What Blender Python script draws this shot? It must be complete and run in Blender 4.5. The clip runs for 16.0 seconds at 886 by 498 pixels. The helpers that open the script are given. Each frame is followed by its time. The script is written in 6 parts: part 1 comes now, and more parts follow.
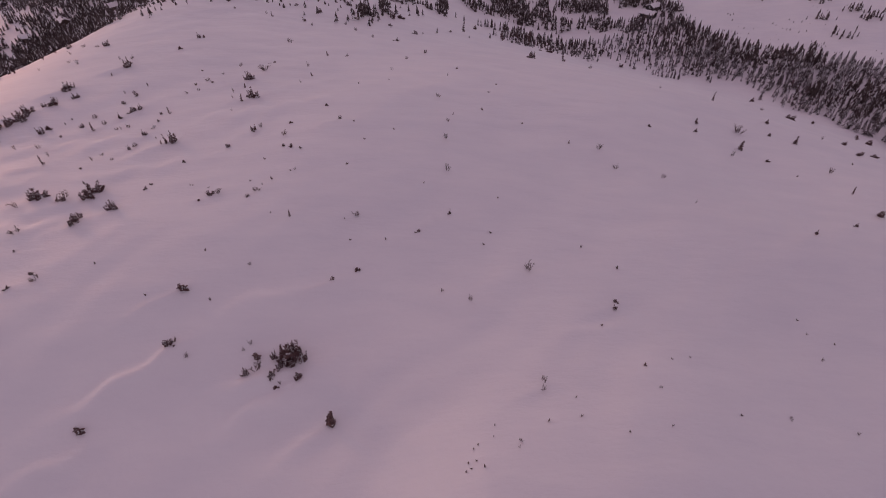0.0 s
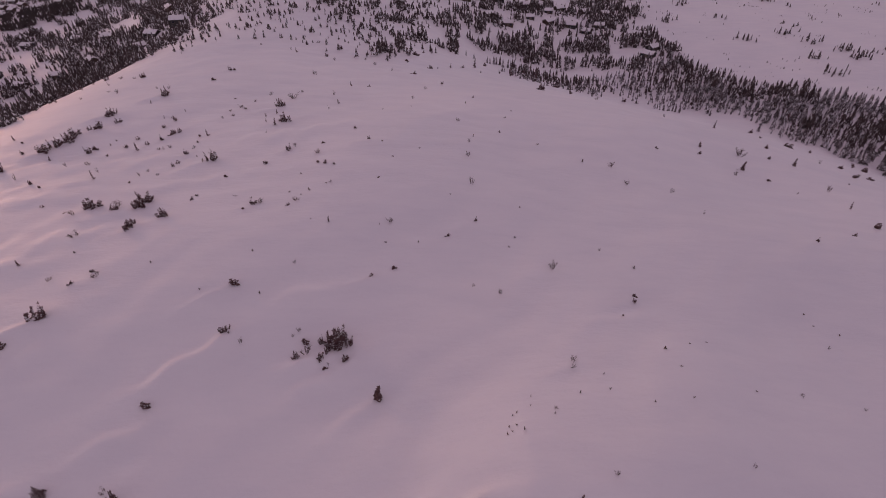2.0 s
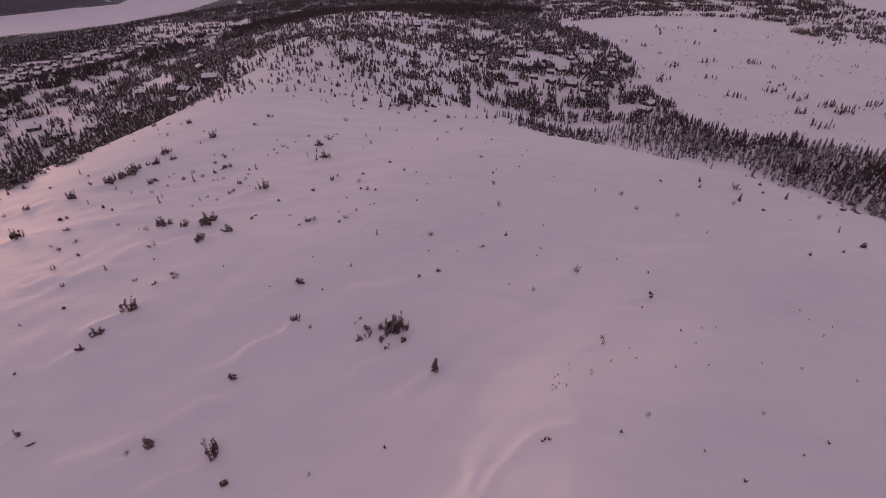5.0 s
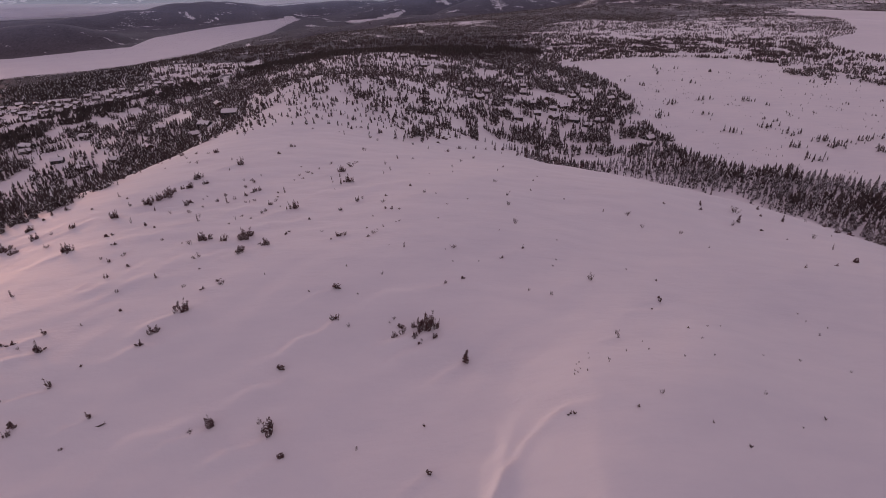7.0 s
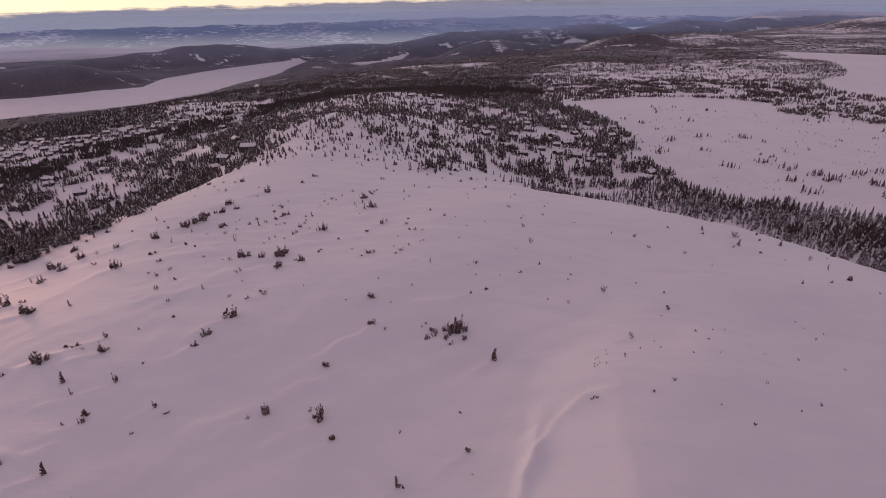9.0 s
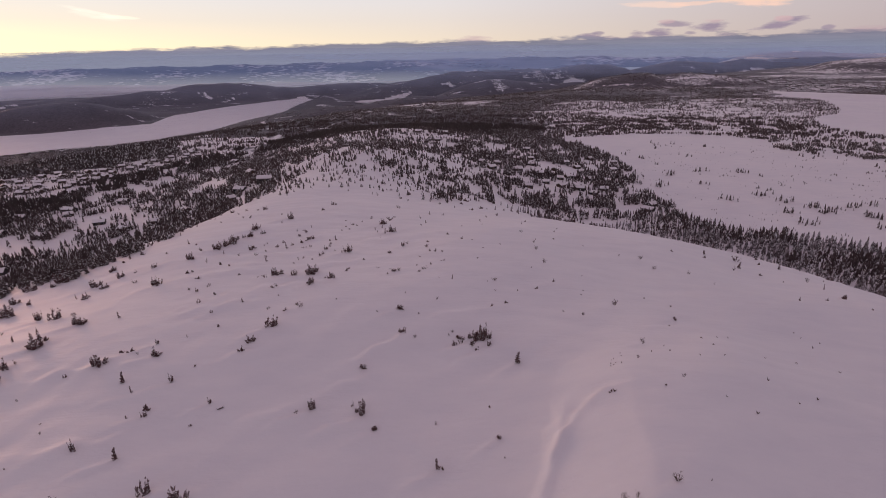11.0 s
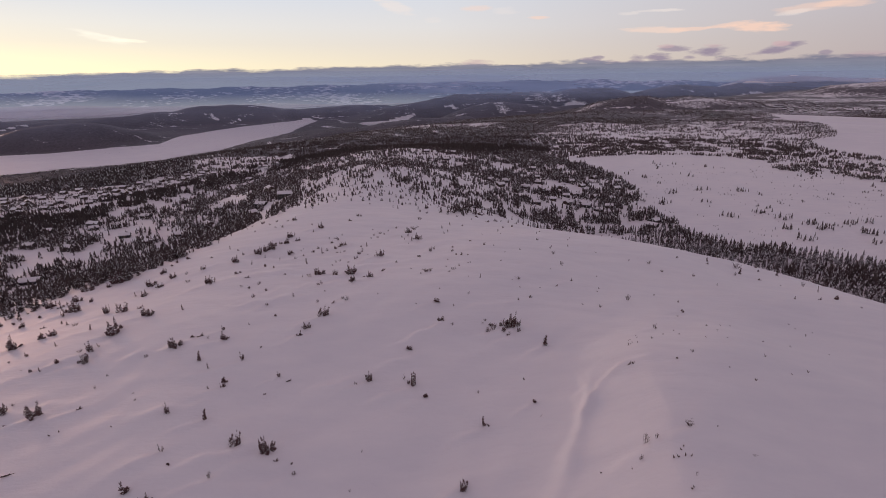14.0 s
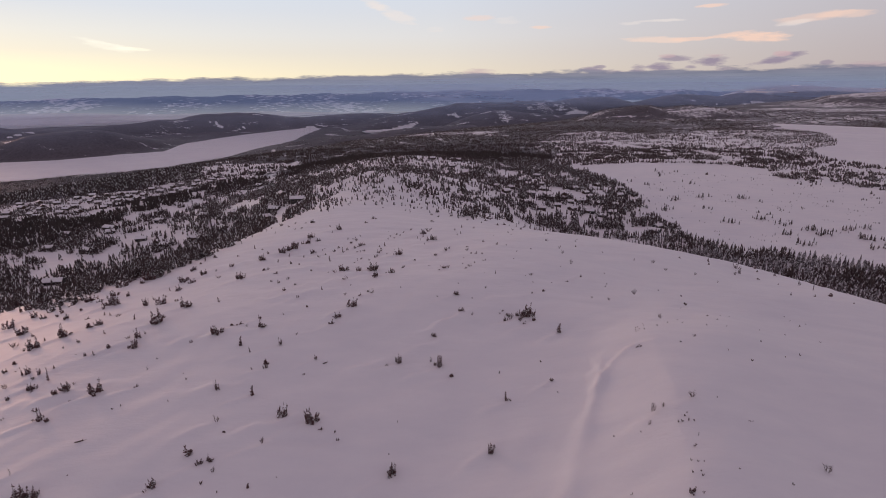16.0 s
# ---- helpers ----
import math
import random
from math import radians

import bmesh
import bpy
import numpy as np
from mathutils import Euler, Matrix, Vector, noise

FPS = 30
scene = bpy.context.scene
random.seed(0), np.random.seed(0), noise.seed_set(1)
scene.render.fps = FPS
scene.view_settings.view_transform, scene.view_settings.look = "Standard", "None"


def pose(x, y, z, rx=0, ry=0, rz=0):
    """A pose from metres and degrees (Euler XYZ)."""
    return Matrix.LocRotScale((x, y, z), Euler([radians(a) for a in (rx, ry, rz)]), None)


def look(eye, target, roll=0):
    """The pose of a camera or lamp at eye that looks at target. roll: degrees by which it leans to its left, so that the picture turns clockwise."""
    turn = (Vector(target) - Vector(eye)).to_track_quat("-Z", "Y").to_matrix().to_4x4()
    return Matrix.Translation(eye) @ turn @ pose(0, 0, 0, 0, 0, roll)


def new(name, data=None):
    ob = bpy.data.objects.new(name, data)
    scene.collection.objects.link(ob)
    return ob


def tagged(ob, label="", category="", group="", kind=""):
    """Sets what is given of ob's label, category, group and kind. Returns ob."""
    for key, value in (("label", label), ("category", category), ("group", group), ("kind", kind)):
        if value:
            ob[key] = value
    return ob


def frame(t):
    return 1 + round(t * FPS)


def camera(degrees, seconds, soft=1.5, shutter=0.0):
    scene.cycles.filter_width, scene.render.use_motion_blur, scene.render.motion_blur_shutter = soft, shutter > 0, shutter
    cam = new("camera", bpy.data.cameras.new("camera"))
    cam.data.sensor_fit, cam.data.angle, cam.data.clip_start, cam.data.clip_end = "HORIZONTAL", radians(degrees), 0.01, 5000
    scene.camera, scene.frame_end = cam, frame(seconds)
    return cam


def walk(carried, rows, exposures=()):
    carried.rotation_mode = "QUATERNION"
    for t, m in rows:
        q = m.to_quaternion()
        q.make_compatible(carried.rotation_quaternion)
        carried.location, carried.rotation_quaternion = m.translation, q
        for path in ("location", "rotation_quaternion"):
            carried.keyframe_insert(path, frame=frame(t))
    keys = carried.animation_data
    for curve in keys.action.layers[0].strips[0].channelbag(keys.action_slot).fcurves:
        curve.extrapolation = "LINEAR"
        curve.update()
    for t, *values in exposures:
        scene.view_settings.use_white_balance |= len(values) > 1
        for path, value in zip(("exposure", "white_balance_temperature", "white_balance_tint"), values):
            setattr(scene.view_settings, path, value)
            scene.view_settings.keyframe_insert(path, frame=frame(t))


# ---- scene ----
cam = camera(78.970, 16.0, soft=0.6)
PATH = [
    (0, pose(37.63, 77.11, 57.24, 48.205, 1.104, -1.323)),
    (0.5, pose(36.52, 75.18, 57.20, 49.227, 1.136, -1.271)),
    (1, pose(35.34, 73.07, 57.10, 50.337, 1.099, -1.213)),
    (1.5, pose(34.30, 71.07, 57.02, 51.307, 1.111, -1.157)),
    (2, pose(33.13, 68.84, 56.98, 52.337, 1.101, -1.121)),
    (2.5, pose(31.97, 66.56, 57.00, 53.346, 1.067, -1.157)),
    (3, pose(30.83, 64.25, 56.98, 54.387, 1.061, -1.179)),
    (3.5, pose(29.68, 61.90, 56.92, 55.431, 1.018, -1.148)),
    (4, pose(28.56, 59.53, 56.91, 56.428, 0.991, -1.126)),
    (6.5, pose(23.01, 47.54, 56.81, 61.432, 1.010, -0.945)),
    (7, pose(21.89, 45.22, 56.79, 62.362, 1.004, -0.922)),
    (7.5, pose(20.70, 42.82, 56.87, 63.276, 0.975, -0.856)),
    (8, pose(19.43, 40.08, 56.90, 64.343, 0.958, -0.805)),
    (8.5, pose(18.20, 37.60, 56.91, 65.293, 0.928, -0.783)),
    (9, pose(16.94, 35.07, 56.86, 66.288, 0.914, -0.729)),
    (11.5, pose(10.74, 22.55, 56.85, 70.784, 0.807, -0.584)),
    (12, pose(9.49, 20.10, 56.87, 71.367, 0.838, -0.577)),
    (12.5, pose(8.22, 17.71, 56.82, 71.646, 0.751, -0.497)),
    (13, pose(6.92, 15.23, 56.87, 71.814, 0.697, -0.447)),
    (13.5, pose(5.75, 12.79, 56.88, 72.031, 0.681, -0.430)),
    (14, pose(4.59, 10.18, 56.96, 72.248, 0.633, -0.366)),
    (14.5, pose(3.40, 7.71, 57.03, 72.416, 0.595, -0.297)),
    (15, pose(2.29, 5.21, 57.10, 72.628, 0.574, -0.226)),
    (15.5, pose(1.11, 2.66, 57.13, 72.865, 0.537, -0.197)),
    (16, pose(0.00, 0.00, 57.20, 73.106, 0.478, -0.145)),
]
walk(cam, PATH, [(0, -0.10, 6900, 18.5), (4, -0.11, 6930, 18), (7, -0.11, 6980, 16), (9, -0.06, 6980, 13.5), (12, -0.10, 6900, 8), (16, -0.12, 6740, 4.5)])

# ---- plan grid ----
GRID = 1.3   # metres to one unit of the plan below


def placed(p):
    """Plan units to metres; what lies past the lake is drawn in towards the fell."""
    p = np.asarray(p, float).reshape(-1, 3)
    k = np.where(p[:, 1] > 2500, (2500 + 0.55 * (p[:, 1] - 2500)) / np.maximum(p[:, 1], 1), 1.0)[:, None]
    return ((p - (0, 0, 44)) * k + (0, 0, 44)) * GRID


# ---- sky and sun ----
SUN_AZIMUTH, SUN_ELEVATION = -47.0, 3.0   # degrees from +y towards +x, and above the horizon


def nodes_of(owner):
    owner.use_nodes = True
    tree = owner.node_tree
    tree.nodes.clear()
    return tree


def link(tree, a, b):
    tree.links.new(a, b)


def calc(tree, op, a, b=None, c=None, clamp=False):
    n = tree.nodes.new("ShaderNodeMath")
    n.operation, n.use_clamp = op, clamp
    for i, v in enumerate((a, b, c)):
        if v is None:
            continue
        if isinstance(v, (int, float)):
            n.inputs[i].default_value = v
        else:
            link(tree, v, n.inputs[i])
    return n.outputs[0]


def blend(tree, fac, a, b, kind="MIX"):
    n = tree.nodes.new("ShaderNodeMix")
    n.data_type, n.blend_type = "RGBA", kind
    for sock, v in ((n.inputs[0], fac), (n.inputs[6], a), (n.inputs[7], b)):
        if isinstance(v, (int, float)):
            sock.default_value = v
        elif isinstance(v, tuple):
            sock.default_value = (*v, 1)
        else:
            link(tree, v, sock)
    return n.outputs[2]


def ramp(tree, fac, stops):
    n = tree.nodes.new("ShaderNodeValToRGB")
    el = n.color_ramp.elements
    while len(el) < len(stops):
        el.new(0.5)
    for e, (p, c) in zip(el, stops):
        e.position, e.color = p, (c, c, c, 1) if isinstance(c, (int, float)) else (*c, 1)
    link(tree, fac, n.inputs[0])
    return n.outputs[0]


def noise_of(tree, vector, scale, detail=4.0, rough=0.55):
    n = tree.nodes.new("ShaderNodeTexNoise")
    n.inputs["Scale"].default_value, n.inputs["Detail"].default_value, n.inputs["Roughness"].default_value = scale, detail, rough
    if vector is not None:
        link(tree, vector, n.inputs["Vector"])
    return n.outputs["Fac"]


def mapped(tree, vector, scale=(1, 1, 1), turn=0.0):
    n = tree.nodes.new("ShaderNodeMapping")
    n.inputs["Scale"].default_value = scale
    n.inputs["Rotation"].default_value = (0, 0, radians(turn))
    link(tree, vector, n.inputs["Vector"])
    return n.outputs[0]


def make_world():
    w = bpy.data.worlds.new("dusk_sky")
    scene.world = w
    t = nodes_of(w)
    way = t.nodes.new("ShaderNodeTexCoord").outputs["Generated"]
    xyz = t.nodes.new("ShaderNodeSeparateXYZ")
    link(t, way, xyz.inputs[0])
    x, y, z = xyz.outputs
    flat = calc(t, "SQRT", calc(t, "ADD", calc(t, "MULTIPLY", x, x), calc(t, "MULTIPLY", y, y)))
    up = calc(t, "DIVIDE", z, calc(t, "MAXIMUM", flat, 0.02))
    az = calc(t, "ARCTAN2", x, y)
    sky = t.nodes.new("ShaderNodeTexSky")
    sky.sky_type, sky.sun_disc = "NISHITA", False
    sky.sun_elevation, sky.sun_rotation = radians(SUN_ELEVATION), radians(SUN_AZIMUTH)
    sky.altitude, sky.air_density, sky.dust_density, sky.ozone_density = 900, 1.0, 2.0, 1.5
    base = blend(t, 1.0, sky.outputs[0], (SKY_GAIN[0], SKY_GAIN[1], SKY_GAIN[2]), "MULTIPLY")
    # thin high veil that evens out the dome, brightest towards the sunset
    near_sun = calc(t, "SUBTRACT", 1.0, calc(t, "MULTIPLY", calc(t, "ABSOLUTE", calc(t, "ADD", az, radians(-SUN_AZIMUTH))), 0.55), clamp=True)
    veil = ramp(t, calc(t, "MULTIPLY", up, 2.2, clamp=True), [(0.0, VEIL[0]), (0.18, VEIL[1]), (0.42, VEIL[2]), (1.0, VEIL[3])])
    away = ramp(t, calc(t, "MULTIPLY_ADD", az, 0.6, 0.3, clamp=True), [(0.0, 0.0), (0.3, 0.15), (0.75, 1.0)])
    veil = blend(t, calc(t, "MULTIPLY", away, ramp(t, calc(t, "MULTIPLY", up, 2.0, clamp=True), [(0.0, 0.9), (0.2, 0.75), (0.6, 0.3)])), veil, VEIL[5])
    veil = blend(t, calc(t, "MULTIPLY", calc(t, "POWER", near_sun, 3.0), ramp(t, calc(t, "MULTIPLY", up, 2.0, clamp=True), [(0.0, 1.0), (0.05, 0.75), (0.11, 0.32), (0.24, 0.02)])), veil, VEIL[4])
    base = blend(t, 0.9, base, veil)
    # clouds
    put = t.nodes.new("ShaderNodeCombineXYZ")
    link(t, az, put.inputs[0]), link(t, up, put.inputs[1])
    soft = noise_of(t, mapped(t, put.outputs[0], (9, 60, 1)), 1.0, 5.0, 0.6)
    fine = noise_of(t, mapped(t, put.outputs[0], (30, 105, 1)), 1.0, 5.0, 0.65)
    wob = calc(t, "ADD", calc(t, "MULTIPLY", calc(t, "SUBTRACT", soft, 0.5), 0.9), calc(t, "MULTIPLY", calc(t, "SUBTRACT", fine, 0.5), 0.6))
    for cx, cy, rx, ry, lean, tone, power in CLOUDS:
        u, v = calc(t, "SUBTRACT", az, cx), calc(t, "SUBTRACT", up, cy)
        v = calc(t, "SUBTRACT", v, calc(t, "MULTIPLY", u, lean))
        r = calc(t, "ADD", calc(t, "POWER", calc(t, "ABSOLUTE", calc(t, "DIVIDE", u, rx)), 2.0), calc(t, "POWER", calc(t, "ABSOLUTE", calc(t, "DIVIDE", v, ry)), 2.0))
        m = calc(t, "MULTIPLY", calc(t, "SUBTRACT", calc(t, "ADD", 1.0, calc(t, "MULTIPLY", wob, 3.8)), r), 1.15, clamp=True)
        base = blend(t, calc(t, "MULTIPLY", m, power), base, tone)
    edge = calc(t, "ADD", BANK[0], calc(t, "MULTIPLY", ramp(t, calc(t, "MULTIPLY_ADD", az, 0.5, 0.5, clamp=True), [(0.0, 0.1), (0.18, 0.32), (0.3, 0.58), (0.45, 0.8), (1.0, 1.0)]), BANK[1]))
    edge = calc(t, "ADD", edge, calc(t, "MULTIPLY", calc(t, "SUBTRACT", soft, 0.5), 0.026))
    edge = calc(t, "ADD", edge, calc(t, "MULTIPLY", calc(t, "SUBTRACT", fine, 0.5), 0.010))
    bank = calc(t, "MULTIPLY", calc(t, "SUBTRACT", edge, up), 220.0, clamp=True)
    streak = noise_of(t, mapped(t, put.outputs[0], (5, 150, 1)), 1.0, 4.0, 0.6)
    tone = blend(t, ramp(t, calc(t, "MULTIPLY_ADD", soft, 0.5, calc(t, "MULTIPLY", streak, 0.5)), [(0.36, 0.0), (0.62, 1.0)]), BANK[2], BANK[3])
    tone = blend(t, ramp(t, calc(t, "DIVIDE", up, calc(t, "MAXIMUM", edge, 0.004), clamp=True), [(0.15, 0.85), (0.7, 0.25), (1.0, 0.0)]), tone, BANK[4])
    base = blend(t, calc(t, "MULTIPLY", bank, 0.97), base, tone)
    out, bg = t.nodes.new("ShaderNodeOutputWorld"), t.nodes.new("ShaderNodeBackground")
    bg.inputs["Strength"].default_value = SKY_STRENGTH
    link(t, base, bg.inputs["Color"]), link(t, bg.outputs[0], out.inputs["Surface"])


SKY_STRENGTH, SKY_GAIN = 0.09, (0.25, 0.25, 0.3)
# veil tones from the horizon upwards, the glow round the sun, the horizon away from it
VEIL = [(11.2, 9.3, 7.6), (10.4, 10.2, 11.0), (8.7, 9.9, 12.6), (3.95, 2.9, 3.95), (19.0, 17.0, 11.0), (5.6, 4.7, 5.5)]
# cloud bank on the horizon: least height, rise, two tones of its top, tone of its foot
BANK = (0.001, 0.0255, (1.8, 1.85, 2.8), (3.4, 3.15, 4.2), (2.45, 2.9, 4.3))
# azimuth, elevation, half width, half height, lean, tone, cover
CLOUDS_A = [
    (0.442, 0.0359, 0.031, 0.0092, 0.05, (3.7, 3.0, 4.3), 0.90),
    (0.445, 0.0418, 0.019, 0.0042, 0.0, (7.4, 5.2, 5.8), 0.60),
    (0.531, 0.0327, 0.038, 0.0078, 0.22, (3.7, 3.0, 4.3), 0.90),
    (0.539, 0.0413, 0.012, 0.0048, 0, (7.4, 5.2, 5.8), 0.75),
    (0.397, 0.0397, 0.033, 0.0052, 0.0, (3.7, 3.0, 4.3), 0.75),
    (0.377, 0.0437, 0.014, 0.0035, 0.0, (7.4, 5.2, 5.8), 0.50),
    (0.368, 0.0255, 0.024, 0.0085, 0, (3.7, 3.0, 4.3), 0.90),
    (0.333, 0.0226, 0.018, 0.0097, 0, (3.7, 3.0, 4.3), 0.90),
    (0.264, 0.0227, 0.021, 0.0066, -0.1, (3.7, 3.0, 4.3), 0.90),
    (0.273, 0.0281, 0.011, 0.0033, 0, (3.7, 3.0, 4.3), 0.70),
]
CLOUDS_B = [
    (0.414, 0.0255, 0.011, 0.0031, 0, (3.7, 3.0, 4.3), 0.80),
    (0.597, 0.0276, 0.009, 0.0038, 0, (3.7, 3.0, 4.3), 0.70),
    (0.464, 0.0211, 0.022, 0.0041, 0, (3.7, 3.0, 4.3), 0.70),
    (0.299, 0.0195, 0.021, 0.0065, 0, (3.7, 3.0, 4.3), 0.80),
    (0.502, 0.0668, 0.046, 0.0089, -0.02, (12.0, 8.1, 6.8), 0.74),
    (0.471, 0.0731, 0.038, 0.0041, 0.12, (12.0, 8.1, 6.8), 0.53),
    (0.357, 0.0685, 0.051, 0.0052, -0.03, (12.0, 8.6, 7.4), 0.50),
    (0.412, 0.0682, 0.033, 0.0034, 0.0, (12.0, 8.1, 6.8), 0.53),
    (0.564, 0.0900, 0.051, 0.0069, 0.12, (12.0, 8.1, 6.8), 0.40),
    (0.610, 0.0927, 0.038, 0.0052, 0.0, (12.0, 8.1, 6.8), 0.42),
]
CLOUDS_C = [
    (0.544, 0.0836, 0.028, 0.0047, 0.1, (10.6, 9.4, 9.4), 0.45),
    (0.436, 0.1155, 0.027, 0.0032, 0, (12.0, 8.1, 6.8), 0.63),
    (0.358, 0.0974, 0.046, 0.0025, 0, (10.6, 9.4, 9.4), 0.55),
    (0.315, 0.0950, 0.022, 0.0034, 0, (10.6, 9.4, 9.4), 0.40),
    (-0.087, 0.1208, 0.050, 0.0115, -0.45, (10.6, 9.4, 9.4), 0.55),
    (-0.111, 0.1313, 0.029, 0.0079, -0.5, (10.6, 9.4, 9.4), 0.45),
    (-0.010, 0.0936, 0.020, 0.0054, 0, (10.6, 9.4, 9.4), 0.45),
    (0.067, 0.1108, 0.029, 0.0054, 0, (12.0, 8.1, 6.8), 0.37),
    (0.116, 0.1063, 0.029, 0.0071, 0, (10.6, 9.4, 9.4), 0.30),
    (0.169, 0.0944, 0.021, 0.0036, 0, (12.0, 8.1, 6.8), 0.53),
]
CLOUDS_D = [
    (-0.527, 0.0612, 0.038, 0.0056, -0.15, (17, 16, 14), 0.22),
    (-0.494, 0.0579, 0.023, 0.0025, -0.05, (17, 16, 13), 0.25),
    (-0.540, 0.0671, 0.029, 0.0032, -0.2, (17, 16, 14), 0.15),
    (0.069, 0.0223, 0.034, 0.0076, 0, (7.0, 5.2, 5.8), 0.70),
    (0.648, 0.0224, 0.031, 0.0068, 0, (6.0, 4.4, 5.2), 0.70),
    (0.623, 0.0184, 0.044, 0.0056, 0, (3.7, 3.0, 4.3), 0.60),
    (-0.655, -0.0056, 0.039, 0.0038, 0, (13, 10.4, 9.6), 0.50),
    (-0.628, 0.0002, 0.034, 0.0023, 0, (14, 11, 9), 0.50),
]
CLOUDS = CLOUDS_A + CLOUDS_B + CLOUDS_C + CLOUDS_D
make_world()

sun_lamp = bpy.data.lights.new("sun", "SUN")
sun_lamp.energy, sun_lamp.angle, sun_lamp.color = 0.70, radians(12), (1.0, 0.5, 0.34)
sa, se = radians(SUN_AZIMUTH), radians(SUN_ELEVATION + 2.0)
new("sun", sun_lamp).matrix_world = look((math.sin(sa) * math.cos(se) * 900, math.cos(sa) * math.cos(se) * 900, math.sin(se) * 900), (0, 0, 0))

# ---- materials ----
def surface(name, rough=0.7, metal=0.0):
    m = bpy.data.materials.new(name)
    t = nodes_of(m)
    out, b = t.nodes.new("ShaderNodeOutputMaterial"), t.nodes.new("ShaderNodeBsdfPrincipled")
    b.inputs["Roughness"].default_value, b.inputs["Metallic"].default_value = rough, metal
    link(t, b.outputs[0], out.inputs["Surface"])
    return m, t, b


def relief(t, b, height, depth, distance=0.05):
    n = t.nodes.new("ShaderNodeBump")
    n.inputs["Strength"].default_value, n.inputs["Distance"].default_value = depth, distance
    link(t, height, n.inputs["Height"])
    link(t, n.outputs[0], b.inputs["Normal"])


def plain(name, low, high, scale, rough=0.7, bump=0.3, per_island=0.0):
    """Two tones mottled at two sizes, with a fine relief."""
    m, t, b = surface(name, rough)
    place = t.nodes.new("ShaderNodeTexCoord").outputs["Object"]
    big, small = noise_of(t, place, scale, 3.0), noise_of(t, place, scale * 7.0, 4.0)
    f = calc(t, "ADD", calc(t, "MULTIPLY", big, 0.6), calc(t, "MULTIPLY", small, 0.4))
    if per_island:
        r = t.nodes.new("ShaderNodeNewGeometry").outputs["Random Per Island"]
        f = calc(t, "ADD", f, calc(t, "MULTIPLY", calc(t, "SUBTRACT", r, 0.5), per_island))
    link(t, blend(t, ramp(t, f, [(0.3, 0.0), (0.7, 1.0)]), low, high), b.inputs["Base Color"])
    relief(t, b, small, bump, 0.03)
    return m


def make_ground_material():
    m, t, b = surface("snow_and_far_woods", 0.62)
    place = mapped(t, t.nodes.new("ShaderNodeNewGeometry").outputs["Position"], (1 / GRID, 1 / GRID, 1 / GRID))
    wind = mapped(t, place, (0.11, 0.30, 0.2), -20)
    crust, grain, broad = noise_of(t, wind, 1.0, 6.0, 0.6), noise_of(t, place, 2.6, 5.0, 0.6), noise_of(t, place, 0.035, 3.0)
    tone = calc(t, "ADD", calc(t, "MULTIPLY", crust, 0.5), calc(t, "MULTIPLY", broad, 0.5))
    snow = blend(t, ramp(t, tone, [(0.35, 0.0), (0.65, 1.0)]), (0.76, 0.76, 0.79), (0.84, 0.83, 0.84))
    # woods too far off for single trees: dark crowns broken by snow between them
    mask = t.nodes.new("ShaderNodeAttribute")
    mask.attribute_name = "woods"
    dots = noise_of(t, mapped(t, place, (1, 0.45, 1)), 0.15, 3.0, 0.75)
    stands = noise_of(t, mapped(t, place, (1, 0.5, 1)), 0.0075, 5.0, 0.6)
    cover = calc(t, "ADD", calc(t, "MULTIPLY", dots, 0.95), calc(t, "MULTIPLY", stands, 0.6))
    cover = calc(t, "SUBTRACT", calc(t, "ADD", cover, mask.outputs["Fac"]), 1.24)
    # long narrow openings: bogs, tracks and felled strips
    strips = noise_of(t, mapped(t, place, (0.008, 0.026, 0.01), 8), 1.0, 3.0, 0.6)
    spots = noise_of(t, mapped(t, place, (0.05, 0.11, 0.05)), 1.0, 2.0, 0.6)
    bare = calc(t, "MULTIPLY", calc(t, "SUBTRACT", calc(t, "MULTIPLY_ADD", strips, 0.7, calc(t, "MULTIPLY", spots, 0.3)), 0.56), 9.0, clamp=True)
    cover = calc(t, "MULTIPLY", calc(t, "SUBTRACT", cover, calc(t, "MULTIPLY", bare, 0.42)), 5.0, clamp=True)
    crowns = blend(t, ramp(t, calc(t, "MULTIPLY_ADD", dots, 0.6, calc(t, "MULTIPLY", stands, 0.4)), [(0.36, 0.0), (0.62, 1.0)]), (0.030, 0.027, 0.036), (0.100, 0.090, 0.108))
    link(t, blend(t, cover, snow, crowns), b.inputs["Base Color"])
    lumps = noise_of(t, mapped(t, place, (0.35, 1.1, 0.6), -18), 1.0, 4.0, 0.6)
    h = calc(t, "ADD", calc(t, "MULTIPLY", crust, 0.8), calc(t, "MULTIPLY_ADD", lumps, 0.35, calc(t, "MULTIPLY", grain, 0.12)))
    relief(t, b, h, 0.5, 0.39)
    return m


